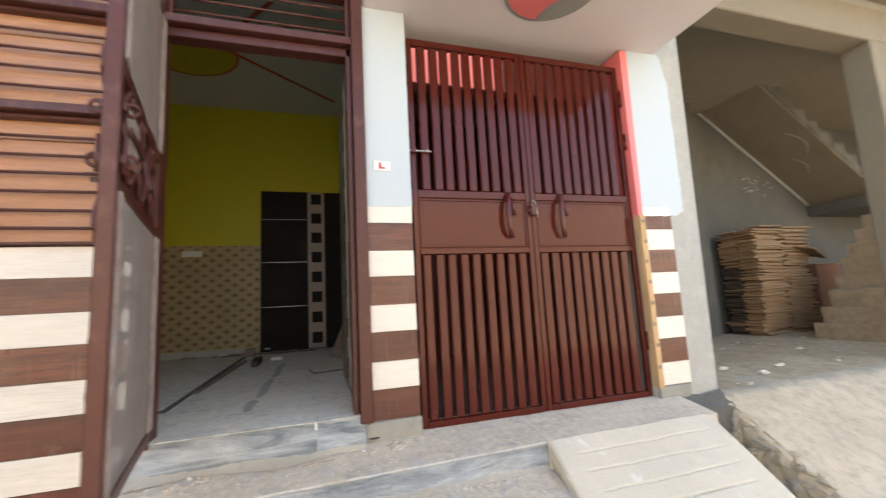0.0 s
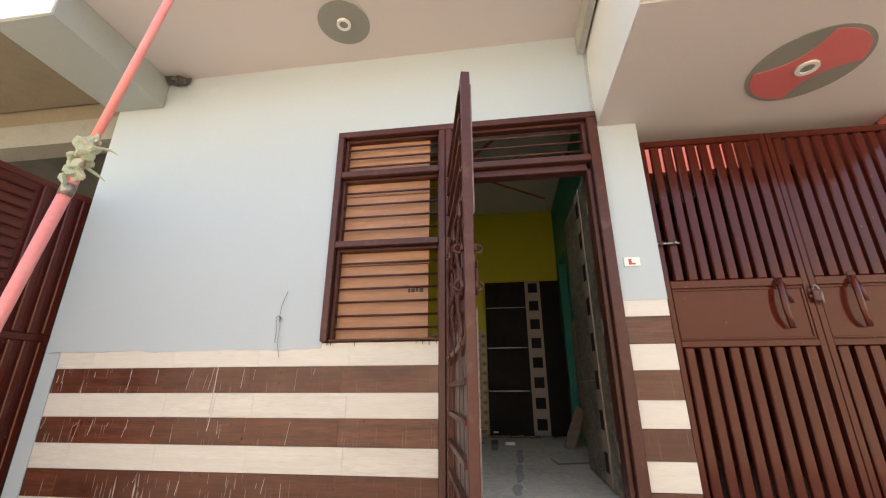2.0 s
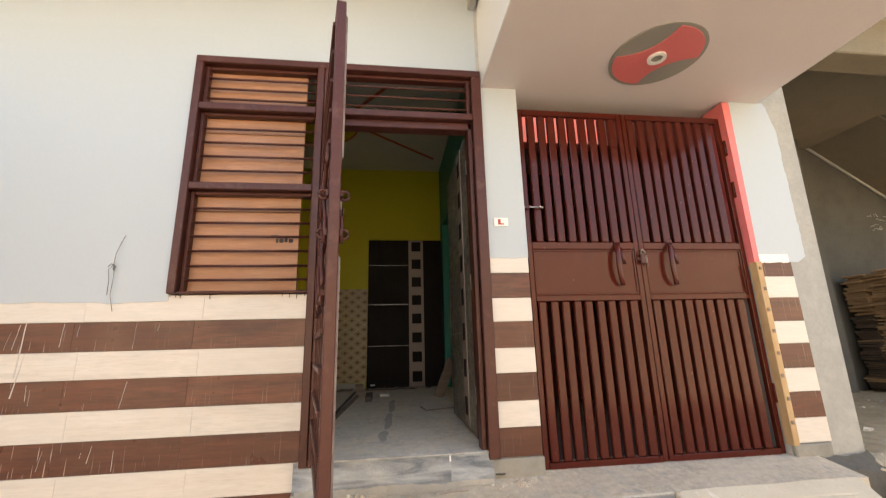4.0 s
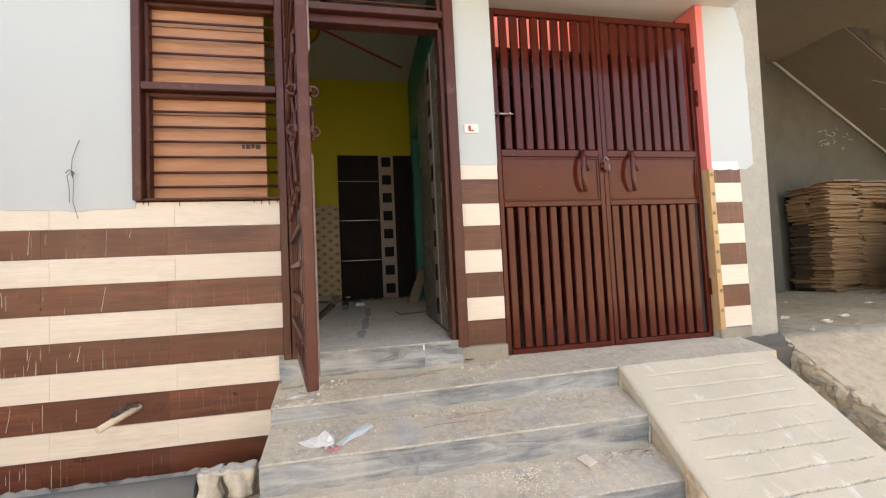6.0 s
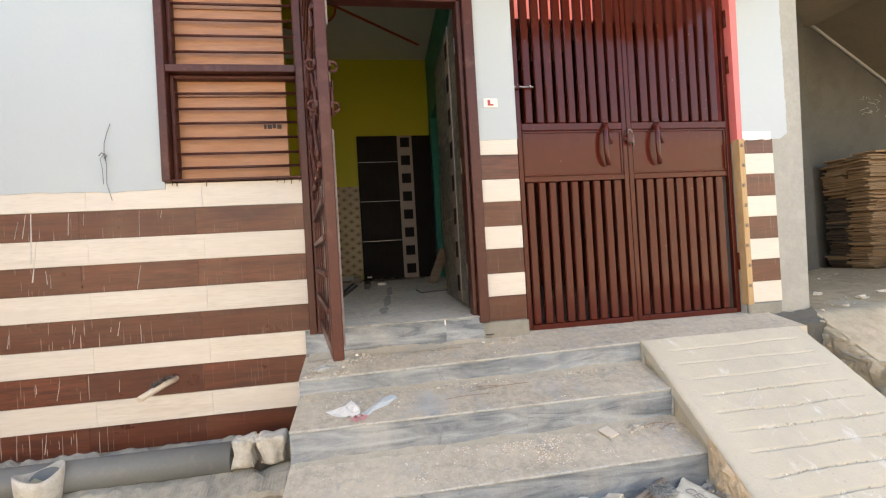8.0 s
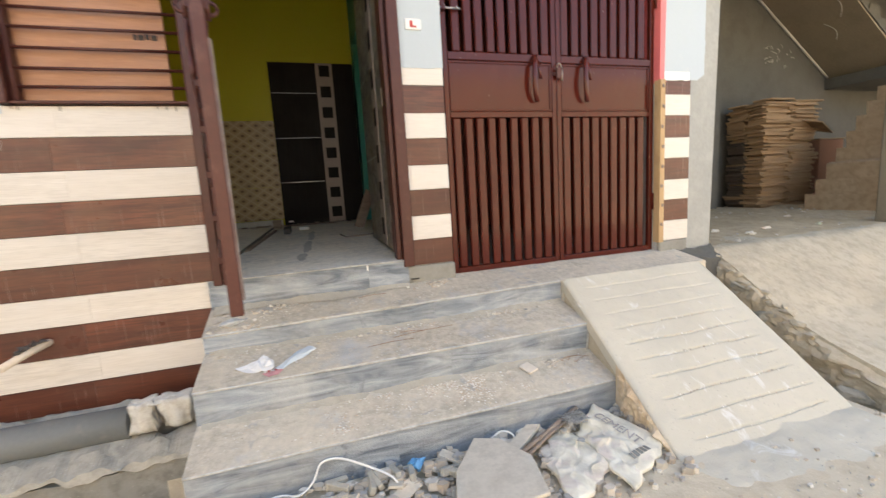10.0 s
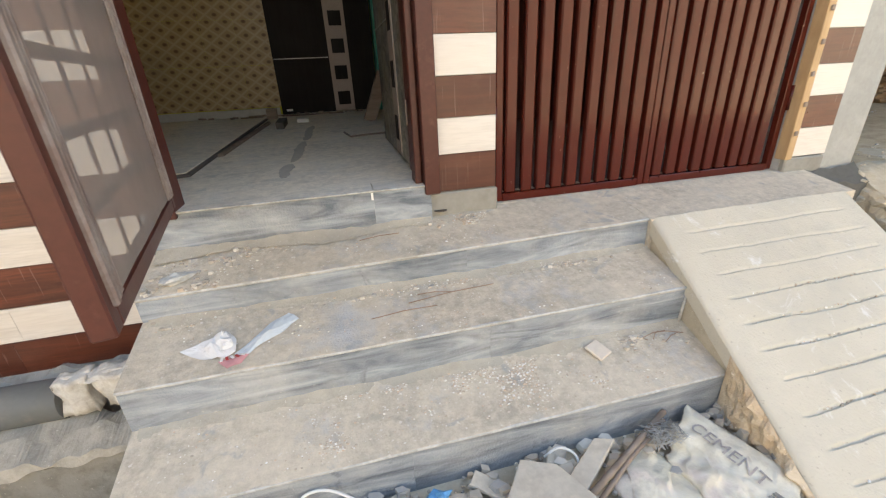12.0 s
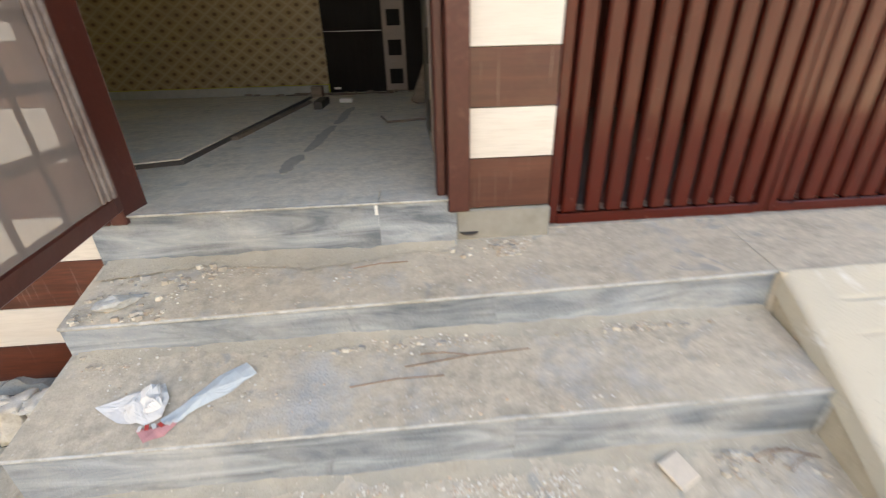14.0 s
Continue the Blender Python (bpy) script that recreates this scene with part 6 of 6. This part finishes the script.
flat_stone("broken_slab", [(0.03, -0.81), (0.13, -0.86), (0.20, -1.03), (0.15, -1.25), (-0.2, -1.25), (-0.12, -1.0)], GZ + 0.068, 0.016, M_SLAB, "broken beige slab on the rubble", "slab", (0.02, -0.05))
flat_stone("slab_offcut", [(0.30, -0.80), (0.36, -0.825), (0.18, -0.955), (0.12, -0.92)], GZ + 0.06, 0.02, M_SLAB, "grey slab offcut on the rubble", "slab", (0.03, 0))
bm = tube(bmesh.new(), [(0.59, -0.775, GZ + 0.085), (0.37, -0.88, GZ + 0.075), (0.15, -0.985, GZ + 0.07)], 0.011, 6)
solid("wood_lath", bm, M_OLDWOOD, "brown wooden lath on the rubble", "wood", "laths on the rubble")
bm = tube(bmesh.new(), [(0.57, -0.80, GZ + 0.075), (0.36, -0.90, GZ + 0.07), (0.16, -1.01, GZ + 0.06)], 0.008, 6)
solid("wood_lath", bm, M_OLDWOOD, "brown wooden lath on the rubble", "wood", "laths on the rubble")
pts = [(-0.98, -0.83, GZ + 0.03), (-0.80, -0.80, GZ + 0.035), (-0.72, -0.82, GZ + 0.03), (-0.66, -0.80, GZ + 0.06), (-0.625, -0.775, GZ + 0.115), (-0.55, -0.78, GZ + 0.12), (-0.45, -0.84, GZ + 0.10), (-0.36, -0.90, GZ + 0.07), (-0.33, -0.93, GZ + 0.03)]
solid("white_cable", tube(bmesh.new(), curve_points(pts), 0.0046, 6), M_WIREWHITE, "looped white cable on the rubble", "cable")
pts = [(0.12, -0.80, GZ + 0.05), (0.17, -0.80, GZ + 0.075), (0.21, -0.83, GZ + 0.07), (0.21, -0.87, GZ + 0.05)]
solid("white_strip", tube(bmesh.new(), curve_points(pts), 0.0045, 6), M_WIREWHITE, "curled white plastic strip on the rubble", "cable")
bm = bmesh.new()
lump(bm, (-0.245, -0.845, GZ + 0.055), (0.06, 0.05, 0.06), 2, 2, 0.9)
solid("blue_scrap", bm, M_BLUE, "crumpled blue plastic scrap in the rubble", "litter")
bm = bmesh.new()
rng = random.Random(8)
for k in range(60):
    p = Vector((0.52, -0.86, GZ + 0.075))
    q = [p + Vector((rng.uniform(-0.07, 0.07), rng.uniform(-0.05, 0.05), rng.uniform(0, 0.03))) for _ in range(3)]
    tube(bm, q, 0.0012, 3)
solid("fibre_tuft", bm, M_EDGE, "tangle of pale fibres on the sack", "fibre", kind="stuff")


def sack_mesh(corners, lift, seed):
    """A flattened empty sack over four corners, creased and bulging."""
    bm = bmesh.new()
    n = 40
    top, low = [], []
    for j in range(n + 1):
        rt, rl = [], []
        for i in range(n + 1):
            u, v = i / n, j / n
            a = Vector(corners[0]).lerp(Vector(corners[1]), u)
            b = Vector(corners[3]).lerp(Vector(corners[2]), u)
            p = a.lerp(b, v)
            edge = min(u, 1 - u, v, 1 - v)
            h = lift * min(1, edge * 5) ** 0.5
            f = 0.026 * (0.25 - abs(noise.noise((p.x * 7 + 5 * p.y, p.y * 5, seed)))) + 0.013 * (0.3 - abs(noise.noise((p.x * 19 - 6 * p.y, p.y * 17, seed + 2)))) + 0.003 * (0.3 - abs(noise.noise((p.x * 43, p.y * 37, seed + 4))))
            wob = 0.02 * noise.noise((u * 5, v * 5, seed + 5))
            rt.append(bm.verts.new((p.x + wob, p.y - wob, p.z + h + f * (0.3 + 0.7 * min(1, edge * 6)))))
            rl.append(bm.verts.new((p.x + wob, p.y - wob, p.z - 0.010)))
        top.append(rt)
        low.append(rl)
    for j in range(n):
        for i in range(n):
            bm.faces.new((top[j][i], top[j][i + 1], top[j + 1][i + 1], top[j + 1][i])).smooth = True
    for i in range(n):
        bm.faces.new((low[0][i], low[0][i + 1], top[0][i + 1], top[0][i]))
        bm.faces.new((top[n][i], top[n][i + 1], low[n][i + 1], low[n][i]))
        bm.faces.new((low[i + 1][0], low[i][0], top[i][0], top[i + 1][0]))
        bm.faces.new((top[i + 1][n], top[i][n], low[i][n], low[i + 1][n]))
    return bm


sack_a = thing("cement_sack", "empty printed cement sack with faded lettering on the rubble", "sack", "cement sacks")
part("body", sack_mesh([(0.70, -0.765, GZ + 0.075), (0.835, -1.09, GZ + 0.03), (0.50, -1.27, GZ + 0.03), (0.50, -0.90, GZ + 0.05)], 0.008, 3), M_SACKPRINT, sack_a)
sack_b = thing("cement_sack", "second flattened cement sack with pinkish print", "sack", "cement sacks")
part("body", sack_mesh([(0.47, -0.83, GZ + 0.04), (0.57, -1.10, GZ + 0.025), (0.25, -1.26, GZ + 0.02), (0.29, -0.93, GZ + 0.03)], 0.010, 9), M_SACKPRINT, sack_b)


def lettering(words, size, m, parent, label):
    """Flat letters as a mesh."""
    cu = bpy.data.curves.new("text", "FONT")
    cu.body, cu.size, cu.extrude = words, size, 0.001
    tmp = bpy.data.objects.new("text", cu)
    scene.collection.objects.link(tmp)
    bpy.context.view_layer.update()
    me = bpy.data.meshes.new_from_object(tmp.evaluated_get(bpy.context.evaluated_depsgraph_get()))
    bpy.data.objects.remove(tmp)
    me.materials.clear()
    me.materials.append(M_FADED)
    ob = new("lettering", me)
    ob.parent = parent
    ob.matrix_basis = m
    return tagged(ob, label)


def drape(ob, cover, lift=0.003):
    """Lays the letters onto the sack below them."""
    bpy.context.view_layer.update()
    m, inv = ob.matrix_world.copy(), ob.matrix_world.inverted()
    for v in ob.data.vertices:
        p = m @ v.co
        hit, at, _, _ = cover.ray_cast(Vector((p.x, p.y, 1.0)), Vector((0, 0, -1)))
        z = at.z if hit else GZ + 0.045
        v.co = inv @ Vector((p.x, p.y, z + lift + 0.001 * (v.co.z > 0)))


cover = sack_a.children[0]
drape(lettering("CEMENT", 0.062, pose(0.632, -0.845, GZ + 0.2, 0, 0, -76), sack_a, "faded dark lettering"), cover)
for k in range(5):
    bm = bmesh.new()
    for j in range(4):
        cuboid(bm, 0, 0.015, 0.008 * j, 0.008 * j + 0.0077, 0, 0.001)
    ob = part("logo_bar", bm, M_GREYPAINT, sack_a, "faded brand mark")
    ob.matrix_basis = pose(0.610 + 0.022 * k, -1.145 + 0.004 * k, GZ + 0.2, 0, 0, 10)
    drape(ob, cover)

# ---- striped wall tiles ----
cream_m, brown_m = {}, {}


def strip_tile(parent, x0, x1, z0, z1, y, cream):
    """One plank tile; alike sizes share a mesh."""
    key = (round(x1 - x0, 3), round(z1 - z0, 3))
    store = cream_m if cream else brown_m
    if key not in store:
        w, h = key
        store[key] = mesh_of("tile", box(-w / 2 + 0.0003, w / 2 - 0.0003, 0, 0.011, -h / 2 + 0.0012, h / 2 - 0.0012, bevel=0.0007), M_CREAM if cream else M_BROWN)
    piece("tile", store[key], parent, ((x0 + x1) / 2, y, (z0 + z1) / 2))


rows_left = [(0.876, 1.018, True), (0.721, 0.876, False), (0.577, 0.721, True), (0.423, 0.577, False), (0.277, 0.423, True), (0.121, 0.277, False),
             (-0.022, 0.121, True), (-0.178, -0.022, False), (-0.320, -0.178, True), (-0.462, -0.320, False)]
for z0, z1, cream in rows_left:
    x = -1.09
    end = -3.722
    first = True
    while x > end + 0.02:
        w = 0.60 if not first else (0.56 if cream else 0.60)
        first = False
        nx = max(end, x - w)
        strip_tile(wall_front, nx, x, z0, z1, 0.0, cream)
        x = nx
# the lowest rows stop against the stair flank
z = 0.08
for k in range(8):
    cream = k % 2 == 1
    h = 0.144 if cream else 0.156
    strip_tile(wall_front, 0.0, 0.254, z, z + (h if k < 7 else 0.15), 0.0, cream)
    z += h
z = 0.054
for k in range(8):
    cream = k % 2 == 0
    h = 0.146 if cream else 0.156
    strip_tile(wall_front, 1.906, 2.150, z, z + h, 0.010, cream)
    z += h
